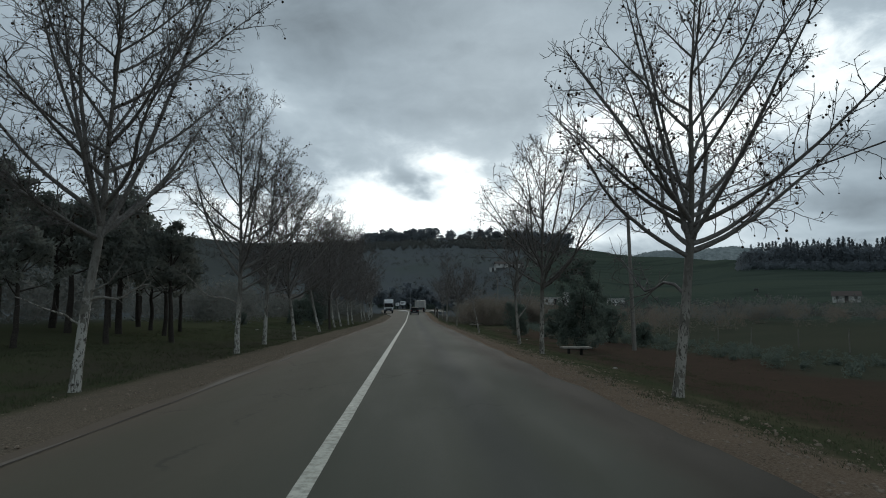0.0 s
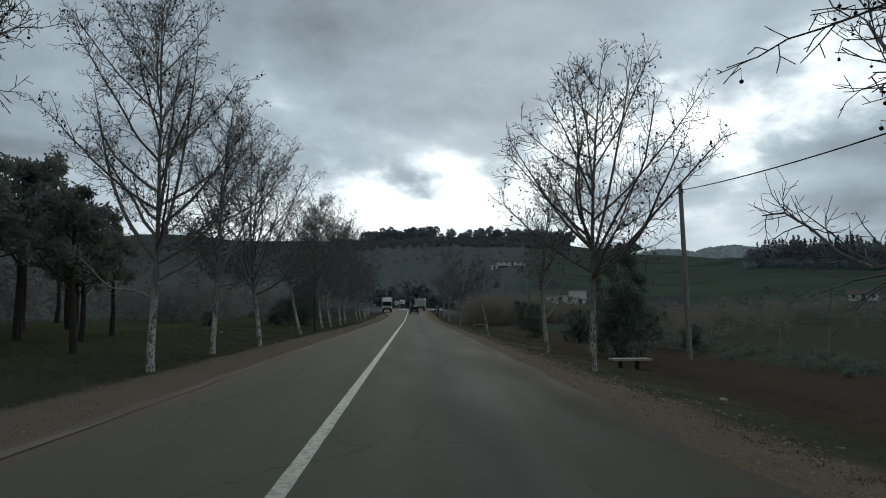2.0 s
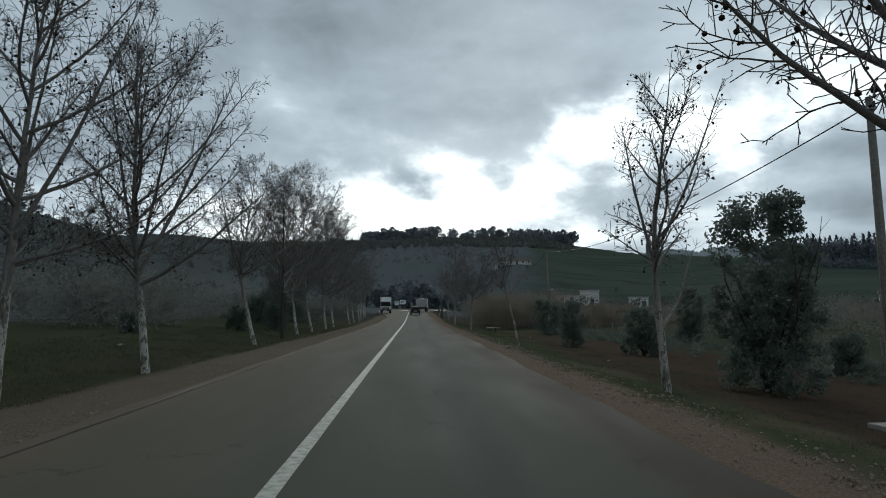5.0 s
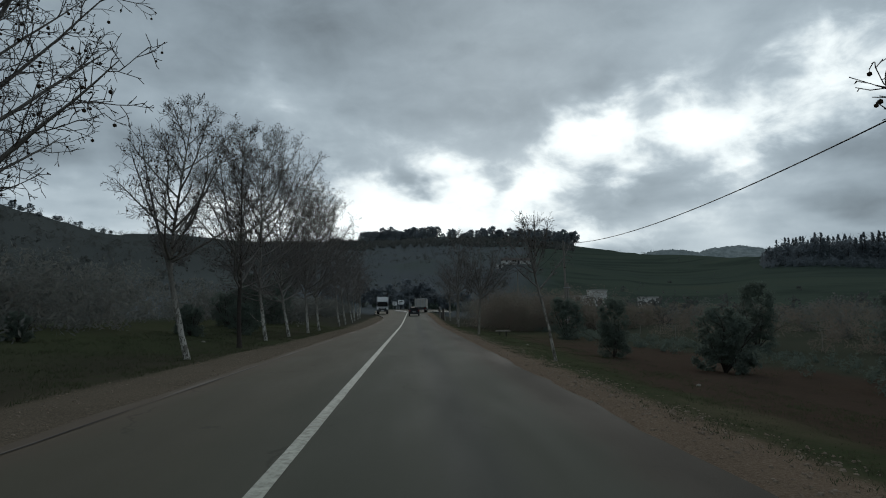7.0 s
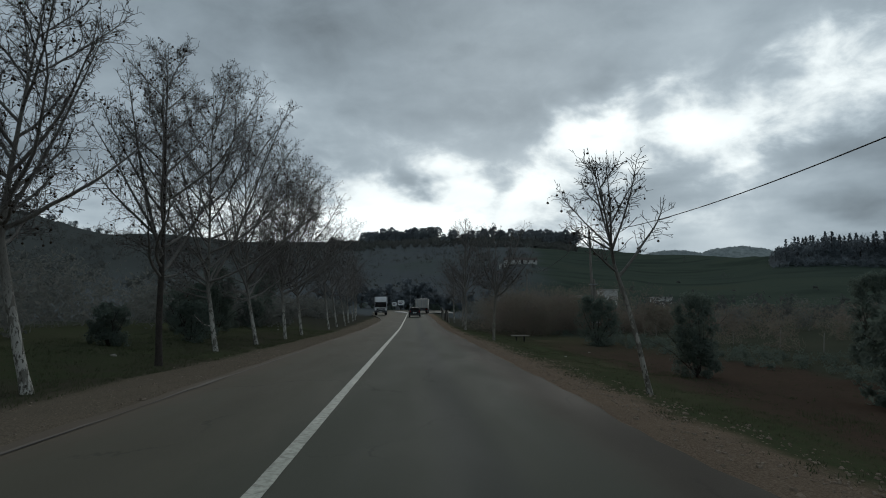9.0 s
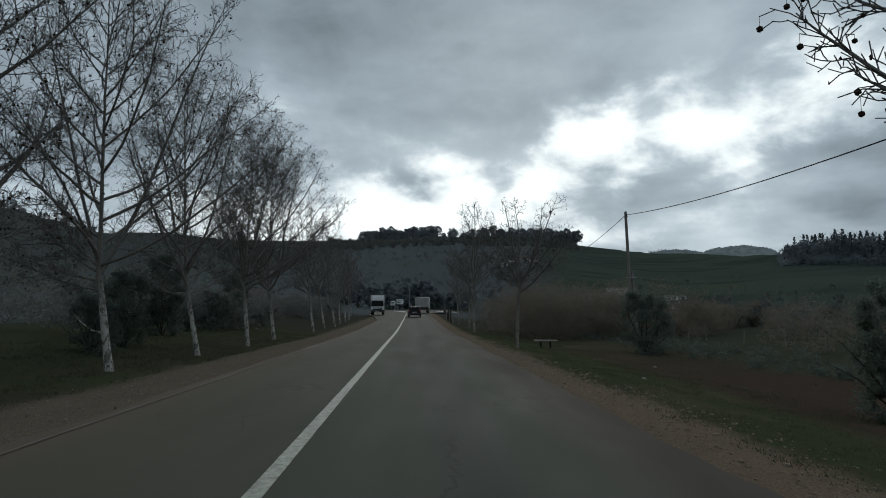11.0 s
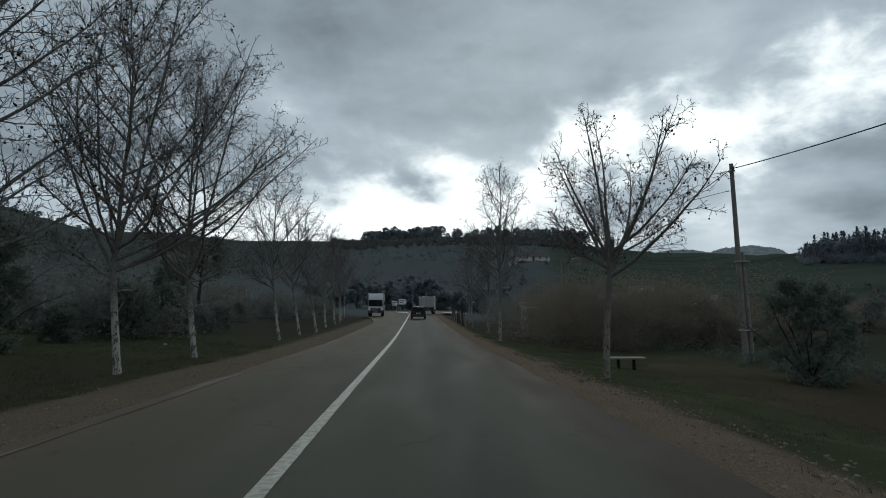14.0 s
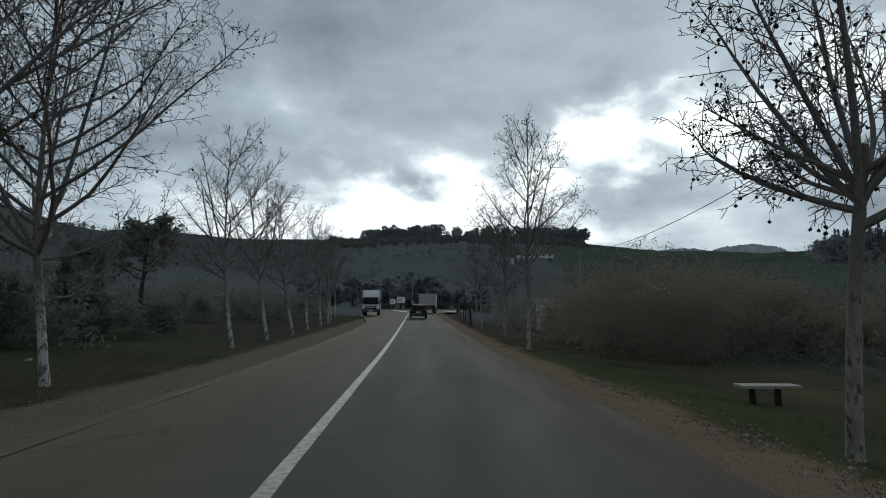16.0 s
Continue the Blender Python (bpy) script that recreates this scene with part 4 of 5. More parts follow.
scatter(bushes, [(9.75, 35.9, 1.0, 0), (11.8, 50.0, 1.0, 30), (13.1, 77.5, 1.08, 80), (10.2, 57.0, 0.55, 120), (15.0, 40.5, 0.6, 200), (14.0, 44.0, 0.9, 10),
                 (18.5, 60.0, 0.7, 300), (-9.8, 60.5, 0.7, 20), (-8.7, 65.8, 0.62, 140), (-9.0, 68.6, 0.55, 210), (-12.0, 50.5, 0.45, 90),
                 (-11.5, 72.5, 0.85, 250), (-11.0, 77.0, 0.8, 330), (-11.6, 82.0, 0.6, 45), (-11.4, 87.0, 0.85, 100), (-11.8, 93.0, 0.8, 190), (-11.0, 99.0, 0.65, 280)])


def thicket(name, seed, count, x0, x1, y0, y1, height, material, label, leaf=0.05, per=900, long=1.5):
    """A tangle of bushes that nobody could count, joined."""
    rng = np.random.default_rng(seed)
    chunks = []
    for i in range(count):
        x, y = rng.uniform(x0, x1), rng.uniform(y0, y1)
        h = height * rng.uniform(0.55, 1.15)
        k = 14
        c = np.stack([x + rng.normal(0, h * 0.28, k), y + rng.normal(0, h * 0.28, k), gz(x, y) + rng.uniform(0.05, 0.95, k) * h], 1)
        chunks.append(leaf_cloud(c, rng.uniform(0.18, 0.34, k) * h, per // k, leaf, rng, 0.9, long))
    v, f = joined(chunks)
    return tagged(mesh_object(name, v, f, material), label, "shrubs", kind="stuff")


thicket("thicket", 400, 76, 9.0, 22.5, 90.0, 112.0, 4.0, M_THICKET, "tangled leafless red-brown and olive shrubs", 0.034, 1050, 4.5)
thicket("thicket", 409, 55, 18.0, 34.0, 92.0, 112.0, 1.9, M_THICKET, "low tangled leafless brown shrubs", 0.034, 800, 4.5)
thicket("hedge", 401, 90, -19.0, -10.0, 84.0, 150.0, 2.5, M_HEDGE, "dark overgrown hedge behind the trees", 0.085, 480)
thicket("hedge", 402, 95, -36.0, -13.5, 48.0, 96.0, 3.6, M_HEDGE, "dark overgrown scrub on the slope", 0.10, 380)
thicket("hedge", 403, 46, 9.0, 26.0, 112.0, 170.0, 3.2, M_HEDGE, "dark overgrown hedge beside the road", 0.10, 380)
thicket("hedge", 406, 420, 13.8, 18.0, 6.0, 98.0, 0.42, M_BUSH, "dark weedy strip along the ditch past the bare soil", 0.030, 110, 2.2)
thicket("hedge", 408, 55, -36.0, -18.0, 14.0, 50.0, 3.4, M_HEDGE, "dark scrub behind the pine stand", 0.10, 420)
thicket("thicket", 407, 70, 19.0, 44.0, 48.0, 92.0, 2.0, M_THICKET, "grey leafless saplings and brush in the field", 0.03, 300, 5.0)
thicket("hedge", 404, 60, 24.0, 60.0, 55.0, 95.0, 2.2, M_HEDGE, "low dark scrub past the field", 0.07, 330, 2.0)


# ---- hills: woods, scrub, far houses ----
def polar(az, r):
    """Plan position r metres from a point up the road, az degrees off its direction."""
    return r * math.sin(radians(az)), 30 + r * math.cos(radians(az))


def far_tree(name, seed, height, wide, shape, label, group, quads=520, leaf=0.42):
    """A tree seen far off: short trunk, forked limbs and a broken crown. shape: round, flat or cone."""
    rng = np.random.default_rng(seed)
    n = 7
    z = np.linspace(0, height * (0.9 if shape == "cone" else 0.62), n)
    path = np.stack([np.cumsum(rng.normal(0, 0.08, n)), np.cumsum(rng.normal(0, 0.08, n)), z], 1)[None]
    rad = (0.028 * height * (1 - 0.8 * z / height))[None]
    limbs, lr, ll = offshoots(path, rad, 9, 0.35, 1.0, wide * 0.5, wide * 0.35, 0.8, 5, rng, 0.05, 0.05, 0.15, 0.02)
    tree = thing(name, pose(0, 0, 0), label, "tree", group)
    v, f = joined([tubes(path, rad, 6), tubes(limbs, lr, 4)])
    mesh_object("trunk", v, f, M_DARKBARK, tree)
    k = 110 if shape == "cone" else 60
    a, q = rng.random(k) * 6.283, np.sqrt(rng.random(k))
    if shape == "cone":
        zc = rng.uniform(0.12, 0.97, k)
        q *= (1.0 - zc) * wide * 0.42 + 0.1
    elif shape == "flat":
        zc = 0.72 + 0.22 * rng.random(k) * (1 - q * q * 0.7)
        q *= wide * 0.5
    else:
        zc = rng.uniform(0.22, 0.93, k)
        q *= wide * 0.5 * np.sqrt(np.clip(1 - ((zc - 0.52) / 0.46) ** 2, 0.1, 1))
    c = np.stack([q * np.cos(a), q * np.sin(a), zc * height], 1)
    size = rng.uniform(0.11, 0.21, k) * wide * (0.8 if shape != "cone" else 0.62 * (1.12 - zc))
    v, f = leaf_cloud(c, size, quads // k, leaf, rng, 0.75)
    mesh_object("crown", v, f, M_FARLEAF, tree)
    return tree


def stand(models, places):
    """Copies of far trees at (az, r, size)."""
    rng = random.Random(9)
    spots = []
    for az, r, size in places:
        x, y = polar(az, r)
        spots.append((x, y, size, rng.uniform(0, 360)))
    scatter(models, spots, 1.2)


# slope scrub, greyed and lightened so its colour carries the haze
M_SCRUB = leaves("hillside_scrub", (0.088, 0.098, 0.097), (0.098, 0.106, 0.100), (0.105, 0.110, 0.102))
# far leaves, blued and lightened: distance haze is painted into them
M_FARLEAF = leaves("hazed_far_foliage", (0.190, 0.218, 0.250), (0.202, 0.230, 0.252), (0.214, 0.238, 0.250))
crest = [far_tree("crest_tree", 500 + i, h, w, sh, "dark tree on the crest of the wooded hill", "trees on the hill crest", 960, 0.66)
         for i, (h, w, sh) in enumerate([(13, 9, "round"), (12, 11, "round"), (15, 9, "round"), (9, 9, "round"), (12, 10, "round")])]
rng = random.Random(21)
def on_crest(az, f):
    """Distance to a share f of the way to the crest, az degrees off the road."""
    return f * float(np.interp(az, CREST_AZ, CREST_R))


spots = []
for k in range(46):     # close-set wood on the middle of the crest
    az = -4.4 + 6.6 * k / 45 + rng.uniform(-0.12, 0.12)
    spots.append((az, on_crest(az, 0.98) + rng.uniform(-40, 16), 1.73 * rng.uniform(0.6, 1.15)))
for az, size in ((3.55, 0.95), (3.9, 0.6), (4.9, 0.75), (5.3, 0.85), (5.9, 0.8), (6.3, 0.95), (6.7, 0.6), (7.3, 0.8), (7.9, 0.7), (8.5, 0.6), (9.0, 0.8), (9.5, 0.6),
                 (10.0, 0.75), (10.6, 0.7), (11.3, 0.8), (11.8, 0.55), (12.4, 0.7), (13.0, 0.6), (13.6, 0.5)):
    spots.append((az, on_crest(az, 0.985) + rng.uniform(-12, 12), 1.7 * size))
for k in range(26):     # low wood along the right of the crest
    az = 6.5 + 8 * k / 25 + rng.uniform(-0.15, 0.15)
    spots.append((az, on_crest(az, 0.95) + rng.uniform(-20, 20), 1.65 * rng.uniform(0.85, 1.2)))
for k in range(26):     # a second rank lower on the slope
    az = -4.0 + 18 * k / 25 + rng.uniform(-0.3, 0.3)
    spots.append((az, on_crest(az, 0.91) + rng.uniform(-60, 40), 1.6 * rng.uniform(0.5, 0.9)))
for k in range(14):     # left-hand hill
    az = -34 + 9 * k / 13 + rng.uniform(-0.3, 0.3)
    spots.append((az, on_crest(az, 0.985) + rng.uniform(-8, 8), rng.uniform(0.3, 0.5)))
stand(crest, spots)


def crest_wood():
    """The close wood that clothes the upper slope, uneven along its top."""
    rng = np.random.default_rng(23)
    n = 1500
    az = rng.uniform(-7.5, 14.5, n)
    r = np.interp(az, CREST_AZ, CREST_R) * (1 - 0.42 * rng.random(n) ** 1.5)
    x, y = r * np.sin(np.radians(az)), 30 + r * np.cos(np.radians(az))
    h = rng.uniform(3.4, 9.4, n) * (0.75 + 0.35 * np.sin(az * 2.3) * np.sin(az * 5.1 + 1)) * np.where((az > 2.2) & (az < 4.4), 0.5, 1.0)
    k = 6
    hh = np.repeat(h, k)
    c = np.repeat(np.stack([x, y, ground_z(x, y)], 1), k, 0)
    c = c + np.stack([rng.normal(0, 0.26, len(c)) * hh, rng.normal(0, 0.26, len(c)) * hh, rng.uniform(0.05, 0.85, len(c)) * hh], 1)
    v, f = leaf_cloud(c, hh * rng.uniform(0.22, 0.40, len(c)), 10, 0.85, rng, 0.9)
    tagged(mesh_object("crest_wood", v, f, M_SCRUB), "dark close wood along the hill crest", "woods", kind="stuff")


crest_wood()

grove = [far_tree("conifer", 520 + i, h, w, sh, "dark conifer in the grove on the green hill", "conifer grove on the hill", 880, 0.40)
         for i, (h, w, sh) in enumerate([(14, 9.5, "cone"), (12.5, 9, "round"), (11, 10, "round"), (15.5, 10, "cone")])]
spots = []
for k in range(140):
    az = 29.8 + 12.5 * k / 139 + rng.uniform(-0.15, 0.15)
    spots.append((az, 408 + rng.uniform(-24, 6), (0.55 + 0.45 * min((az - 29.6) / 1.6, 1) + 0.2 * min(max(az - 31, 0) / 3, 1)) * rng.uniform(0.72, 1.06)))
stand(grove, spots)


def grove_floor():
    """Undergrowth that closes the grove between the stems."""
    rng = np.random.default_rng(24)
    n = 420
    az, r = rng.uniform(29.7, 43.0, n), rng.uniform(372, 420, n)
    x, y = r * np.sin(np.radians(az)), 30 + r * np.cos(np.radians(az))
    h = rng.uniform(3.0, 6.5, n) * np.clip((az - 29.2) / 1.5, 0.3, 1.0)
    k = 6
    hh = np.repeat(h, k)
    c = np.repeat(np.stack([x, y, ground_z(x, y)], 1), k, 0)
    c = c + np.stack([rng.normal(0, 0.3, len(c)) * hh, rng.normal(0, 0.3, len(c)) * hh, rng.uniform(0.0, 0.85, len(c)) * hh], 1)
    v, f = leaf_cloud(c, hh * rng.uniform(0.22, 0.40, len(c)), 14, 0.36, rng, 0.9)
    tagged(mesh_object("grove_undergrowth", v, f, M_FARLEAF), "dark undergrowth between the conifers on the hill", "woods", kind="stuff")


grove_floor()


def hillside_scrub():
    """Uncounted bushes and small trees over the valley sides."""
    rng = np.random.default_rng(77)
    n = 4400
    az = rng.uniform(-48, 46, n)
    r = 75 + 900 * rng.random(n) ** 1.1
    x, y = r * np.sin(np.radians(az)), 30 + r * np.cos(np.radians(az))
    field = (az > 9) & (r > 105) & (rng.random(n) < 0.97)
    keep = ~field & (np.sin(x * 0.045 + 1.2 * np.sin(y * 0.03)) + np.sin(y * 0.05 + 0.9 * np.sin(x * 0.04)) + rng.normal(0, 0.8, n) > -0.5) & ((np.abs(x) > 15) | (y > 215))
    x, y, r = x[keep], y[keep], r[keep]
    h = rng.uniform(1.2, 3.6, len(x)) * np.where(r > 250, 1.5, 1.0) * np.where(r > 550, 1.4, 1.0)
    k = 5
    c = np.repeat(np.stack([x, y, ground_z(x, y)], 1), k, 0)
    hh = np.repeat(h, k)
    c = c + np.stack([rng.normal(0, 0.3, len(c)) * hh, rng.normal(0, 0.3, len(c)) * hh, rng.uniform(0.1, 0.8, len(c)) * hh], 1)
    v, f = leaf_cloud(c, hh * rng.uniform(0.25, 0.45, len(c)), 11, 0.31, rng, 0.9)
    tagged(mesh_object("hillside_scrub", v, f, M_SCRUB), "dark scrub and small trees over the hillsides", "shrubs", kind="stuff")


hillside_scrub()


def opening(house, name, lo, hi, glass):
    fr = part(name, box(bmesh.new(), lo, hi, 0.02), M_WALL if glass else M_DARKBARK, house)
    inner = [(lo[0] + 0.12, lo[1] - 0.03, lo[2] + 0.12), (hi[0] - 0.12, lo[1] + 0.05, hi[2] - 0.12)]
    part("pane", box(bmesh.new(), inner[0], inner[1], 0.0), M_DARK, fr)


def farmhouse(x, y, turn, long, deep, high, windows, label, flat=False):
    """A small rural house: walls, roof with overhang, door and windows."""
    h = thing("farmhouse", pose(x, y, gz(x, y) - 0.2, 0, 0, turn), label, "house")
    part("wall", box(bmesh.new(), (-long / 2, 0, 0), (long / 2, deep, high), 0.03), M_WALL, h)
    bm = bmesh.new()
    if flat:
        box(bm, (-long / 2 - 0.15, -0.15, high), (long / 2 + 0.15, deep + 0.15, high + 0.35), 0.03)
    else:
        o = 0.35
        vs = [bm.verts.new(p) for p in ((-long / 2 - o, -o, high - 0.1), (long / 2 + o, -o, high - 0.1), (long / 2 + o, deep + o, high - 0.1), (-long / 2 - o, deep + o, high - 0.1),
                                        (-long / 2 - o, deep / 2, high + deep * 0.28), (long / 2 + o, deep / 2, high + deep * 0.28))]
        for q in ((0, 1, 5, 4), (2, 3, 4, 5), (1, 2, 5), (3, 0, 4), (3, 2, 1, 0)):
            bm.faces.new([vs[i] for i in q])
    part("roof", bm, M_CONCRETE if flat else M_ROOF, h)
    for i in range(windows):
        cx = -long / 2 + long * (i + 0.5) / windows
        if i == windows // 2:
            opening(h, "door", (cx - 0.5, -0.05, 0.0), (cx + 0.5, 0.02, 2.2), False)
        else:
            opening(h, "window", (cx - 0.5, -0.05, 1.0), (cx + 0.5, 0.02, 2.1), True)
    return h


farmhouse(54.3, 345, 6, 15.5, 5.4, 2.1, 5, "long white farmhouse with a brown roof on the hillside")
farmhouse(44.4, 342, -4, 3.4, 3.0, 2.2, 1, "small white outbuilding beside the hillside farmhouse", True)
farmhouse(43.6, 190, -6, 7.4, 4.5, 2.3, 3, "low white house behind the shrubs", True)
farmhouse(49.4, 190.5, 8, 4.0, 3.6, 4.2, 1, "tall white annex of the low house", True)
farmhouse(62.6, 191, -8, 4.6, 3.4, 3.0, 2, "low white shed at the foot of the green hill", True)
farmhouse(128, 182, -34, 7.0, 5.0, 2.2, 3, "white cottage low on the green hillside")
farmhouse(13.2, 124, -10, 2.6, 2.6, 2.6, 1, "small white flat-roofed hut behind the hedge", True)
farmhouse(-28.5, 156, 12, 6.5, 5.0, 2.6, 3, "white walled hut among the scrub")


# ---- junction at the end of the road ----
def kerb_island(pts, high, label):
    """Raised island with rounded kerb, from a plan outline."""
    bm = bmesh.new()
    f = bm.faces.new([bm.verts.new((x, y, float(road_z(y)) - 0.05)) for x, y in pts])
    r = bmesh.ops.extrude_face_region(bm, geom=[f])
    for v in r["geom"]:
        if isinstance(v, bmesh.types.BMVert):
            v.co.z += high + 0.05
    bmesh.ops.bevel(bm, geom=[e for e in bm.edges if all(v.co.z > float(road_z(v.co.y)) + high * 0.5 for v in e.verts)], offset=0.04, segments=2, affect="EDGES")
    bmesh.ops.recalc_face_normals(bm, faces=bm.faces)
    ob = part("kerb_island", bm, M_CONCRETE, None)
    return tagged(ob, label, "traffic island")


kerb_island([(-0.3, 163), (0.0, 162), (0.2, 163), (-0.6, 176), (-2.2, 180), (-3.2, 179), (-2.9, 176)], 0.11, "pale kerbed traffic island splitting the junction")
kerb_island([(5.4, 172), (7.0, 166), (9.5, 164), (9.5, 168), (6.4, 175)], 0.11, "pale kerbed corner at the junction")


def direction_sign(x, y, w, h, up, label):
    """Arrow-ended direction board on two posts, its lettering as bars."""
    g = gz(x, y)
    s = thing("direction_sign", pose(x, y, g), label, "road sign", "direction signs at the junction")
    for side in (-0.3, 0.3):
        part("post", rod(bmesh.new(), (side * w, 0.05, -0.1), (side * w, 0.05, up + h * 0.45), 0.04, sides=8), M_STEEL, s)
    bm = bmesh.new()
    out = [(-w / 2, -h / 2), (w * 0.36, -h / 2), (w / 2, 0), (w * 0.36, h / 2), (-w / 2, h / 2)]
    f = bm.faces.new([bm.verts.new((px, 0, up + pz)) for px, pz in out])
    r = bmesh.ops.extrude_face_region(bm, geom=[f])
    for v in r["geom"]:
        if isinstance(v, bmesh.types.BMVert):
            v.co.y += 0.03
    bmesh.ops.recalc_face_normals(bm, faces=bm.faces)
    board = part("board", bm, M_SIGN, s, "white arrow board")
    for k, (a, b) in enumerate(((-0.4, 0.2), (-0.4, 0.05))):
        zc = up + h * (0.16 - 0.32 * k)
        part("bar", box(bmesh.new(), (a * w, -0.012, zc - h * 0.07), (b * w, -0.004, zc + h * 0.07)), M_BAR, board)


direction_sign(-1.9, 195.0, 1.7, 1.15, 2.1, "large white arrow-shaped direction sign on posts")
direction_sign(-3.6, 196.0, 1.2, 1.0, 1.7, "small white arrow-shaped direction sign on posts")

lamp = thing("street_lamp", pose(0.3, 196, gz(0.3, 196)), "tall thin grey street lamp at the junction", "street lamp")
part("pole", rod(bmesh.new(), (0, 0, 0), (0, 0, 6.2), 0.09, 0.05), M_STEEL, lamp)
part("arm", rod(bmesh.new(), (0, 0, 6.15), (-1.0, 0, 6.5), 0.035), M_STEEL, lamp)
part("head", box(bmesh.new(), (-1.5, -0.12, 6.42), (-0.95, 0.12, 6.56), 0.04), M_GREY, lamp)

dark_trees = [far_tree("evergreen_tree", 540 + i, h, w, "round", "dark dense evergreen behind the junction", "evergreens behind the junction", 4200, 0.24)
              for i, (h, w) in enumerate([(6.5, 5.5), (7.5, 5.0), (5.5, 6.0)])]
scatter(dark_trees, [(-9.5, 212, 0.9, 0), (-6.0, 214, 1.0, 60), (-2.5, 210, 0.85, 120), (1.0, 213, 1.1, 200), (4.2, 211, 1.05, 300), (7.5, 212, 0.9, 20), (11.0, 208, 0.8, 80),
                     (-13.0, 208, 0.95, 140), (-17.0, 204, 0.9, 220), (15.0, 204, 0.85, 10), (-1.0, 222, 1.2, 75), (5.5, 224, 1.25, 130), (-21.5, 198, 0.9, 10), (20.0, 199, 0.8, 50)])
thicket("hedge", 405, 40, -26.0, 26.0, 206.0, 218.0, 2.0, M_BUSH, "dark hedge behind the junction", 0.16, 320)


# ---- vehicles ----
def wheel(parent, x, y, r, w):
    t = bmesh.new()
    rod(t, (x - w / 2, y, r), (x + w / 2, y, r), r, sides=22)
    bmesh.ops.bevel(t, geom=[e for e in t.edges if len(e.link_faces) == 2 and max(len(f.verts) for f in e.link_faces) > 8], offset=r * 0.12, segments=2, affect="EDGES")
    wh = part("wheel", t, M_TYRE, parent, "black tyre")
    part("rim", rod(bmesh.new(), (x - w / 2 - 0.012, y, r), (x + w / 2 + 0.012, y, r), r * 0.6, sides=16), M_RIM, wh)


def loft(sections):
    """A closed body through rings of points."""
    bm = bmesh.new()
    rings = [[bm.verts.new(p) for p in s] for s in sections]
    for a, b in zip(rings, rings[1:]):
        for i in range(len(a)):
            bm.faces.new((a[i], a[(i + 1) % len(a)], b[(i + 1) % len(b)], b[i]))
    bm.faces.new(rings[0][::-1])
    bm.faces.new(rings[-1])
    bmesh.ops.recalc_face_normals(bm, faces=bm.faces)
    return bm


def hatchback(x, y, turn, paint, label):
    """A small car with its tail towards -y."""
    c = thing("car", pose(x, y, float(road_z(y)) + 0.02 if abs(x) < 8 else gz(x, y), 0, 0, turn), label, "car")
    ring = lambda yy, w, z0, z1: [(-w, yy, z0), (w, yy, z0), (w * 1.02, yy, (z0 + z1) / 2), (w * 0.97, yy, z1), (-w * 0.97, yy, z1), (-w * 1.02, yy, (z0 + z1) / 2)]
    part("body", loft([ring(-2.02, 0.76, 0.38, 0.86), ring(-1.92, 0.84, 0.28, 0.97), ring(-1.2, 0.87, 0.24, 0.98), ring(0.9, 0.87, 0.24, 0.96),
                              ring(1.7, 0.84, 0.26, 0.82), ring(2.02, 0.72, 0.34, 0.66)]), paint, c, smooth=False)
    part("cabin", loft([ring(-1.86, 0.78, 0.95, 1.02), ring(-1.55, 0.70, 0.95, 1.44), ring(-1.2, 0.69, 0.95, 1.50), ring(0.1, 0.68, 0.95, 1.47), ring(0.45, 0.70, 0.95, 1.34), ring(1.1, 0.78, 0.9, 0.98)]), paint, c)
    part("rear_window", box(bmesh.new(), (-0.58, -1.86, 1.06), (0.58, -1.70, 1.38), 0.02, (0.9, 1.0)), M_GLASS, c, "tinted glass")
    for sx in (-1, 1):
        part("side_window", box(bmesh.new(), (sx * 0.73 - 0.03, -1.3, 1.04), (sx * 0.73 + 0.03, 0.5, 1.36), 0.02, (1.0, 0.85)), M_GLASS, c, "tinted glass")
        part("tail_light", box(bmesh.new(), (sx * 0.70 - 0.09, -2.04, 0.74), (sx * 0.70 + 0.09, -1.9, 0.98), 0.02), M_RED, c, "red lens")
        part("headlight", box(bmesh.new(), (sx * 0.6 - 0.14, 1.86, 0.58), (sx * 0.6 + 0.14, 2.0, 0.72), 0.02), M_SIGN, c)
        part("mirror", box(bmesh.new(), (sx * 0.92 - 0.08, 0.45, 0.98), (sx * 0.92 + 0.08, 0.6, 1.1), 0.03), paint, c)
        for wy in (-1.3, 1.3):
            wheel(c, sx * 0.78, wy, 0.31, 0.2)
    part("bumper", box(bmesh.new(), (-0.78, -2.09, 0.34), (0.78, -1.95, 0.52), 0.04), M_GREY, c)
    part("windscreen", box(bmesh.new(), (-0.6, 0.5, 1.0), (0.6, 0.85, 1.36), 0.02, (0.9, 0.3)), M_GLASS, c, "tinted glass")
    plate = part("number_plate", box(bmesh.new(), (-0.26, -2.105, 0.60), (0.26, -2.03, 0.72), 0.008), M_SIGN, c, "pale plate with a dark bar")
    part("bar", box(bmesh.new(), (-0.2, -2.112, 0.635), (0.2, -2.1, 0.685)), M_BAR, plate)


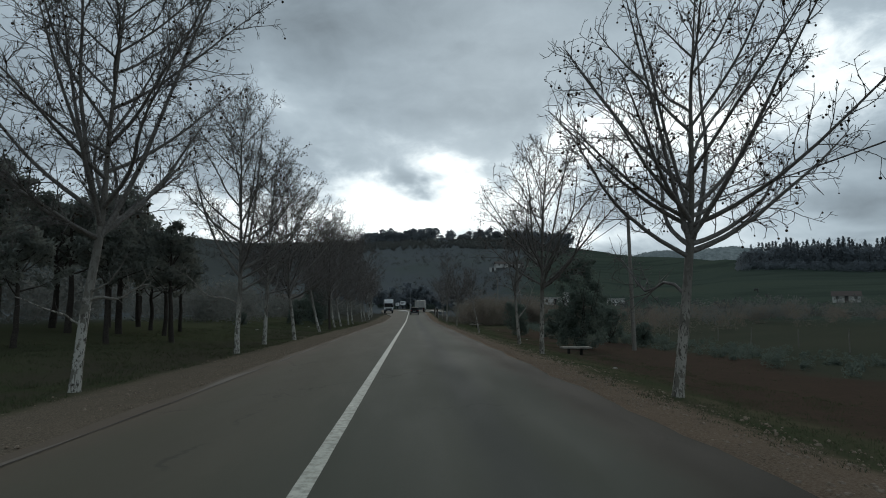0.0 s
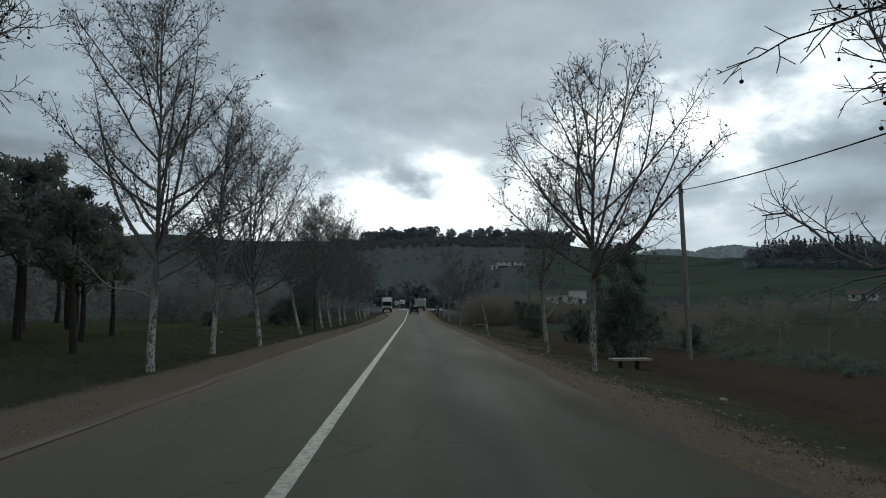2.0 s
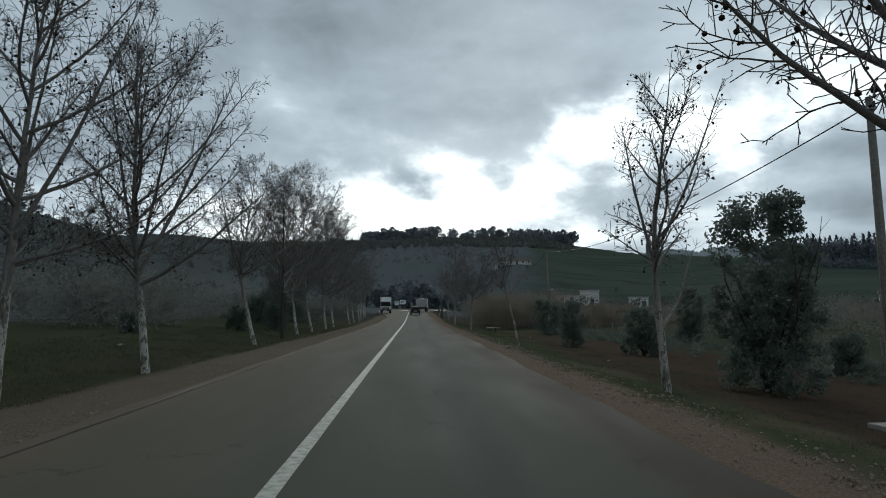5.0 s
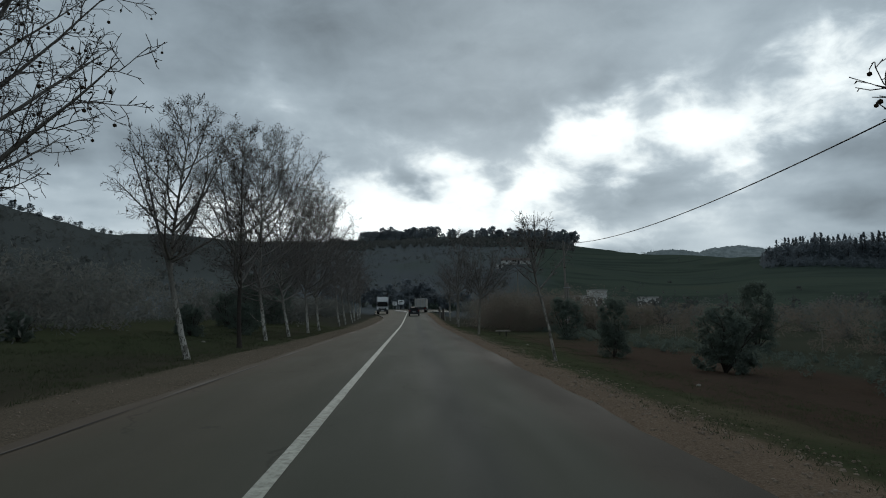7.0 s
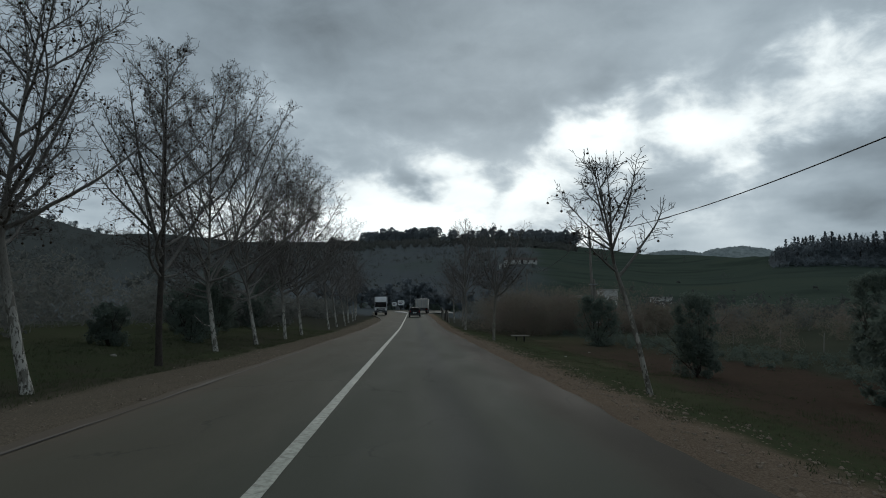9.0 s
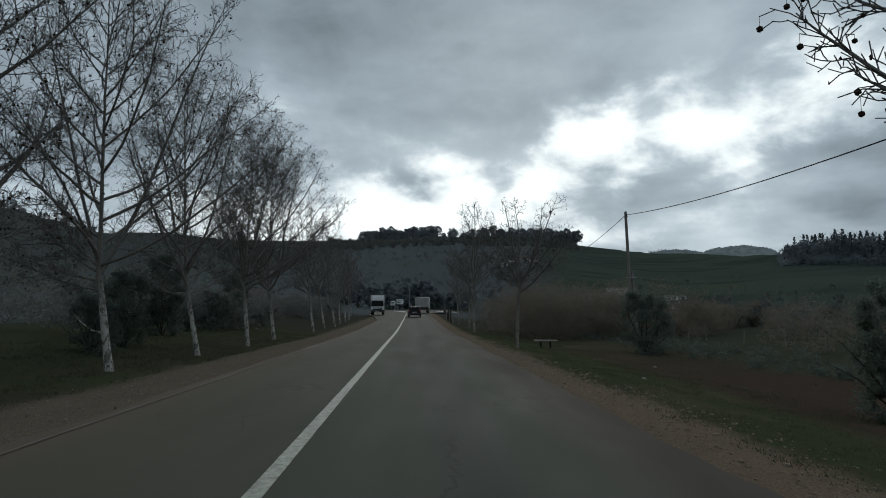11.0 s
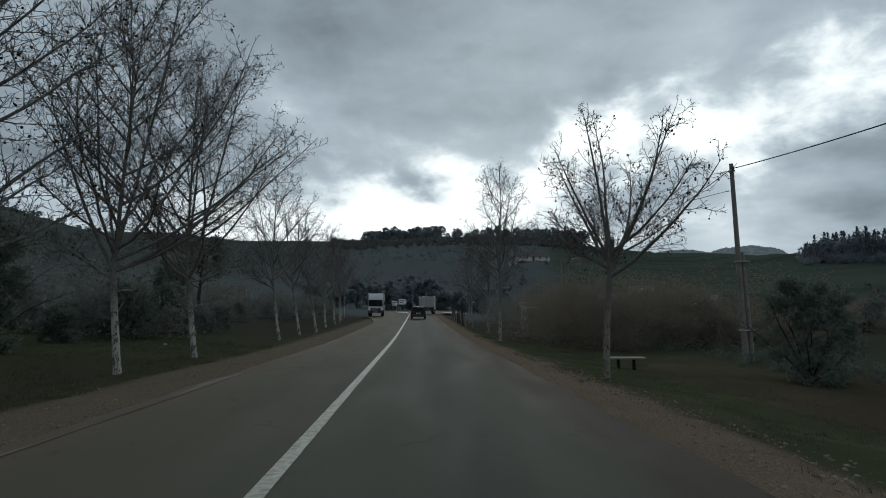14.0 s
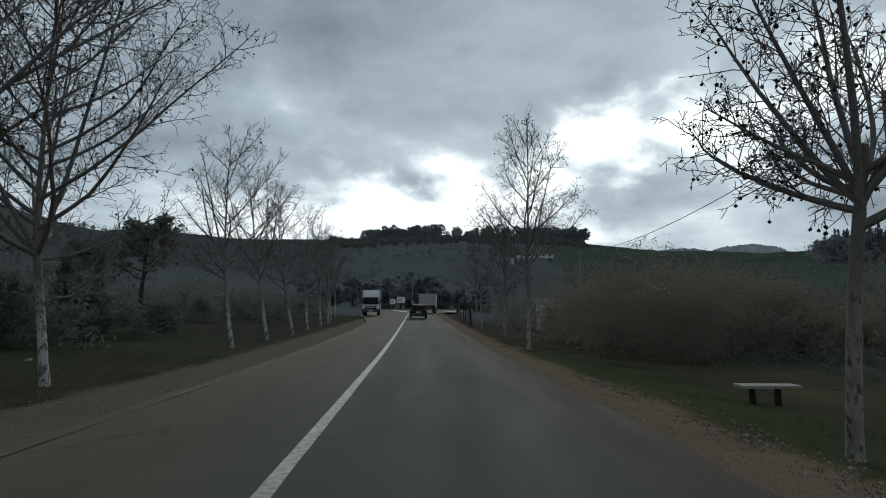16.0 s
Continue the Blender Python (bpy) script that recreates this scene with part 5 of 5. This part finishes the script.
def box_truck(x, y, turn, label):
    """A light box lorry with its cab towards -y."""
    t = thing("box_truck", pose(x, y, float(road_z(y)) + 0.03, 0, 0, turn), label, "truck")
    part("chassis", box(bmesh.new(), (-0.45, -2.6, 0.45), (0.45, 3.4, 0.75), 0.02), M_GREY, t)
    part("cab", box(bmesh.new(), (-1.02, -2.9, 0.5), (1.02, -1.2, 2.35), 0.09, (0.93, 0.82)), M_WHITE, t, "white painted cab")
    part("windscreen", box(bmesh.new(), (-0.97, -2.93, 1.34), (0.97, -2.70, 2.14), 0.03, (0.93, 1.0)), M_GLASS, t, "dark glass")
    part("grille", box(bmesh.new(), (-0.78, -2.96, 0.78), (0.78, -2.86, 1.12), 0.02), M_DARK, t, "dark grille")
    part("grille_bar", box(bmesh.new(), (-0.5, -2.985, 0.93), (0.5, -2.95, 0.99), 0.008), M_SIGN, t, "pale bar across the grille")
    part("sun_visor", box(bmesh.new(), (-0.95, -3.0, 2.14), (0.95, -2.62, 2.22), 0.02), M_GREY, t, "dark visor")
    for sx in (-0.35, 0.35):
        part("wiper", rod(bmesh.new(), (sx - 0.3, -2.95, 1.36), (sx + 0.2, -2.9, 1.6), 0.012), M_DARK, t)
    part("bumper", box(bmesh.new(), (-1.05, -3.0, 0.42), (1.05, -2.82, 0.76), 0.05), M_GREY, t, "grey bumper")
    for sx in (-1, 1):
        part("headlight", box(bmesh.new(), (sx * 0.82 - 0.15, -2.97, 0.86), (sx * 0.82 + 0.15, -2.85, 1.10), 0.03), M_SIGN, t, "clear lamp")
        part("mirror", box(bmesh.new(), (sx * 1.18 - 0.1, -2.6, 1.5), (sx * 1.18 + 0.1, -2.5, 1.95), 0.03), M_GREY, t)
        part("side_window", box(bmesh.new(), (sx * 0.985 - 0.03, -2.5, 1.5), (sx * 0.985 + 0.03, -1.6, 2.05), 0.02), M_GLASS, t)
        wheel(t, sx * 0.88, -2.0, 0.42, 0.25)
        wheel(t, sx * 0.85, 2.0, 0.42, 0.42)
    plate = part("number_plate", box(bmesh.new(), (-0.26, -3.03, 0.5), (0.26, -2.99, 0.62), 0.005), M_SIGN, t)
    part("bar", box(bmesh.new(), (-0.2, -3.038, 0.535), (0.2, -3.03, 0.585)), M_BAR, plate)
    part("fairing", box(bmesh.new(), (-0.95, -2.35, 2.36), (0.95, -1.15, 3.0), 0.08, (0.95, 0.55)), M_WHITE, t, "white roof fairing")
    bx = part("cargo_box", box(bmesh.new(), (-1.13, -1.1, 0.85), (1.13, 3.6, 3.15), 0.03), M_WHITE, t, "plain white box body")
    for sx in (-1, 1):
        part("corner_post", box(bmesh.new(), (sx * 1.10 - 0.05, -1.13, 0.85), (sx * 1.10 + 0.05, -1.06, 3.16), 0.01), M_STEEL, bx)


def tipper_truck(x, y, turn, label):
    """A lorry with an open body, its tail towards -y."""
    t = thing("tipper_truck", pose(x, y, float(road_z(y)) + 0.03, 0, 0, turn), label, "truck")
    part("chassis", box(bmesh.new(), (-0.5, -3.2, 0.6), (0.5, 3.6, 0.95), 0.02), M_GREY, t)
    body = part("tipping_body", box(bmesh.new(), (-1.2, -3.3, 1.05), (1.2, 1.5, 2.75), 0.03, (1.04, 1.0)), M_CONCRETE, t, "pale grey steel body")
    for k in (-0.8, 0.0, 0.8):
        part("rib", box(bmesh.new(), (k - 0.05, -3.38, 1.05), (k + 0.05, -3.29, 2.7), 0.01), M_STEEL, body)
    part("cab", box(bmesh.new(), (-1.15, 1.7, 0.75), (1.15, 3.7, 2.9), 0.1, (0.95, 0.85)), M_WHITE, t, "white cab")
    part("exhaust_stack", rod(bmesh.new(), (-0.35, 1.6, 1.0), (-0.35, 1.6, 3.6), 0.07), M_STEEL, t)
    part("underrun_bar", box(bmesh.new(), (-1.1, -3.3, 0.5), (1.1, -3.2, 0.66), 0.02), M_GREY, t)
    for sx in (-1, 1):
        part("tail_light", box(bmesh.new(), (sx * 0.95 - 0.14, -3.34, 0.7), (sx * 0.95 + 0.14, -3.24, 0.84), 0.01), M_RED, t)
        for wy in (-2.3, -1.1, 2.6):
            wheel(t, sx * 0.92, wy, 0.5, 0.4)


hatchback(1.35, 135.0, 0, M_BLACKCAR, "dark hatchback on the asphalt near the junction")
box_truck(-4.55, 148.5, 2, "white box lorry facing along the road at its edge")
tipper_truck(2.95, 163.5, -4, "pale tipper lorry waiting at the junction")


# ---- poles and cable ----
def utility_pole(x, y, top, lean, stub, label):
    g = gz(x, y)
    p = thing("utility_pole", pose(x, y, g - 0.1), label, "utility pole", "poles along the field")
    h = top - g + 0.1
    part("post", rod(bmesh.new(), (0, 0, 0), (lean * h, 0, h), 0.125, 0.085, 12), M_POLE, p, "weathered grey wood")
    if stub:
        part("stub", rod(bmesh.new(), (0.30, 0.06, 0), (0.19 + lean * h * 0.55, 0.06, h * 0.55), 0.11, 0.10, 10), M_POLE, p)
        for z in (0.16, 0.5):
            part("strap", box(bmesh.new(), (lean * h * z - 0.14, -0.14, h * z), (lean * h * z + 0.42, 0.16, h * z + 0.06), 0.01), M_STEEL, p)
    part("bracket", box(bmesh.new(), (lean * h - 0.1, -0.13, h - 0.35), (lean * h + 0.1, 0.13, h - 0.28), 0.01), M_STEEL, p)
    part("insulator", rod(bmesh.new(), (lean * h, -0.16, h - 0.30), (lean * h, -0.16, h - 0.16), 0.035, 0.03, 8), M_GREY, p)
    return Vector((x + lean * h, y, top - 0.22))


tops = [utility_pole(9.5, -14.0, 7.2, 0.0, False, "weathered wooden utility pole behind the verge"),
        utility_pole(12.7, 35.6, 6.75, -0.02, False, "weathered wooden utility pole at the field's edge"),
        utility_pole(14.95, 84.9, 7.78, -0.03, True, "weathered wooden utility pole braced by a short stub"),
        utility_pole(19.0, 136.0, 8.3, 0.0, False, "far wooden utility pole among the shrubs")]
chunks = []
for a, b, sag in zip(tops, tops[1:], (1.66, 1.15, 1.15)):
    k = np.linspace(0, 1, 40)
    line = np.array([a.lerp(b, float(q)) - Vector((0, 0, sag * 4 * q * (1 - q))) for q in k])[None]
    chunks.append(tubes(line, np.full((1, 40), 0.021), 6))
v, f = joined(chunks)
tagged(mesh_object("overhead_cable", v, f, M_WIRE, smooth=True), "single black cable sagging between the poles", "cable")


# ---- benches, posts, stones, grass ----
def stone_bench(x, y, turn, long, high, label):
    b = thing("stone_bench", pose(x, y, gz(x, y) - 0.03, 0, 0, turn), label, "bench", "stone benches on the verge")
    part("slab", box(bmesh.new(), (-long / 2, -0.24, high - 0.07), (long / 2, 0.24, high), 0.015), M_SLAB, b, "pale worn slab")
    # legs take a near-black colour as painted shade below the slab
    for sx in (-0.27, 0.27):
        part("leg", box(bmesh.new(), (sx * long * 0.8 - 0.05, 0.04, 0), (sx * long * 0.8 + 0.05, 0.2, high - 0.07), 0.015, (0.85, 0.9)), M_TAR_SHADE, b, "block coloured dark for the shade under the slab")


stone_bench(7.75, 28.7, 3, 1.25, 0.36, "pale concrete bench on two legs in the bare soil")
stone_bench(8.6, 81.0, -4, 1.25, 0.47, "pale concrete bench on two legs near a plane tree")

fence = thing("post_row", pose(0, 0, 0), "row of rough short posts beside the road", "fence")
for k in range(13):
    y = 115.5 + 2.1 * k + random.uniform(-0.3, 0.3)
    x = 5.5 + 0.015 * k + random.uniform(-0.15, 0.15)
    h = random.uniform(0.95, 1.7)
    part("post", rod(bmesh.new(), (x, y, gz(x, y) - 0.1), (x + random.uniform(-0.22, 0.12), y, gz(x, y) + h), 0.075, 0.055, 8), M_POLE if k % 3 == 0 else M_DARKBARK, fence)
field_fence = thing("field_fence", pose(0, 0, 0), "line of thin weathered stakes along the field", "fence")
for k in range(17):
    y = 30 + 4.0 * k + random.uniform(-0.4, 0.4)
    x = 20.5 + random.uniform(-0.3, 0.3)
    part("stake", rod(bmesh.new(), (x, y, gz(x, y) - 0.1), (x + random.uniform(-0.1, 0.1), y, gz(x, y) + random.uniform(0.7, 1.1)), 0.028, 0.022, 7), M_POLE, field_fence)


def stones(name, seed, n, x0, x1, y0, y1, lo, hi, label):
    """Loose stones pressed into the shoulder."""
    rng = np.random.default_rng(seed)
    bm = bmesh.new()
    bmesh.ops.create_cone(bm, cap_ends=True, cap_tris=False, segments=5, radius1=1.0, radius2=0.55, depth=1.1)
    bmesh.ops.triangulate(bm, faces=bm.faces)
    base, fc = np.array([v.co[:] for v in bm.verts]), np.array([[v.index for v in f.verts] for f in bm.faces])
    bm.free()
    x = x0 + (x1 - x0) * rng.beta(1.6, 1.6, n)
    y = y0 + (y1 - y0) * rng.random(n)
    r = lo + (hi - lo) * rng.random(n) ** 2.4
    c = np.stack([x, y, ground_z(x, y) + r * 0.15], 1)
    shape = base[None] * rng.uniform(0.6, 1.25, (n, len(base), 1)) * (r[:, None] * rng.uniform(0.6, 1.3, (n, 3)))[:, None]
    shape[..., 2] *= 0.6
    v = (c[:, None] + shape).reshape(-1, 3)
    f = (np.arange(n)[:, None, None] * len(base) + fc).reshape(-1, 3)
    tagged(mesh_object(name, v, f, M_STONE), label, "gravel", kind="stuff")


stones("gravel", 61, 8000, 3.95, 6.0, 2, 82, 0.008, 0.045, "loose brown stones on the shoulder")
stones("gravel", 62, 4000, -5.6, -2.75, 2, 100, 0.008, 0.04, "loose brown stones on the shoulder")


def rock(x, y, r, seed):
    rng = np.random.default_rng(seed)
    bm = bmesh.new()
    bmesh.ops.create_icosphere(bm, subdivisions=2, radius=1.0)
    for v in bm.verts:
        k = 1 + 0.35 * noise.noise(v.co * 1.4 + Vector((seed, 0, 0)))
        v.co = Vector((v.co.x * r * 1.3 * k, v.co.y * r * k, v.co.z * r * 0.65 * k))
    ob = part("rock", bm, M_SLAB, None)
    ob.matrix_basis = pose(x, y, gz(x, y) + r * 0.2, 0, 0, rng.uniform(0, 360))
    tagged(ob, "pale rounded rock lying in the grass", "rock", "pale rocks on the verges")


for k, (x, y, r) in enumerate([(-8.2, 14.5, 0.07), (-9.0, 43.0, 0.10), (-8.0, 57.0, 0.08), (-8.6, 66.0, 0.09), (-8.8, 84.5, 0.09), (7.1, 21.5, 0.07),
                               (8.6, 45.0, 0.06), (7.2, 62.0, 0.05), (9.8, 68.0, 0.06)]):
    rock(x, y, r, k + 1)


def grass(name, seed, n, x0, x1, y0, y1, high, label, skew=1.0):
    """Tufts of thin blades, thicker in patches."""
    rng = np.random.default_rng(seed)
    x = x0 + (x1 - x0) * rng.random(n) ** skew
    y = y0 + (y1 - y0) * rng.random(n)
    keep = np.sin(x * 1.7 + 1.9 * np.sin(y * 0.6)) * np.sin(y * 0.9 + x) + rng.normal(0, 0.6, n) > -0.25
    x, y = x[keep], y[keep]
    k = 6
    root = np.repeat(np.stack([x, y, ground_z(x, y) - 0.01], 1), k, 0)
    m = len(root)
    root[:, :2] += rng.normal(0, 0.05, (m, 2))
    a = rng.random(m) * 6.283
    h = high * rng.uniform(0.4, 1.3, m)
    w = 0.006 * rng.uniform(0.7, 1.6, m)
    side = np.stack([np.cos(a), np.sin(a), np.zeros(m)], 1) * w[:, None]
    tip = root + np.stack([rng.normal(0, 0.5, m) * h, rng.normal(0, 0.5, m) * h, h], 1)
    v = np.stack([root - side, root + side, tip], 1).reshape(-1, 3)
    tagged(mesh_object(name, v, np.arange(len(v)).reshape(-1, 3), M_GRASS), label, "grass", kind="stuff")


grass("grass", 71, 20000, -5.2, -12.0, 3, 90, 0.09, "short dark green grass on the bank", 1.3)
grass("grass", 72, 26000, 4.7, 10.0, 4, 100, 0.045, "thin dark green grass beside the gravel", 0.9)
grass("weeds", 73, 4500, 8.0, 20.0, 4, 100, 0.07, "sparse weeds on the bare soil", 1.0)
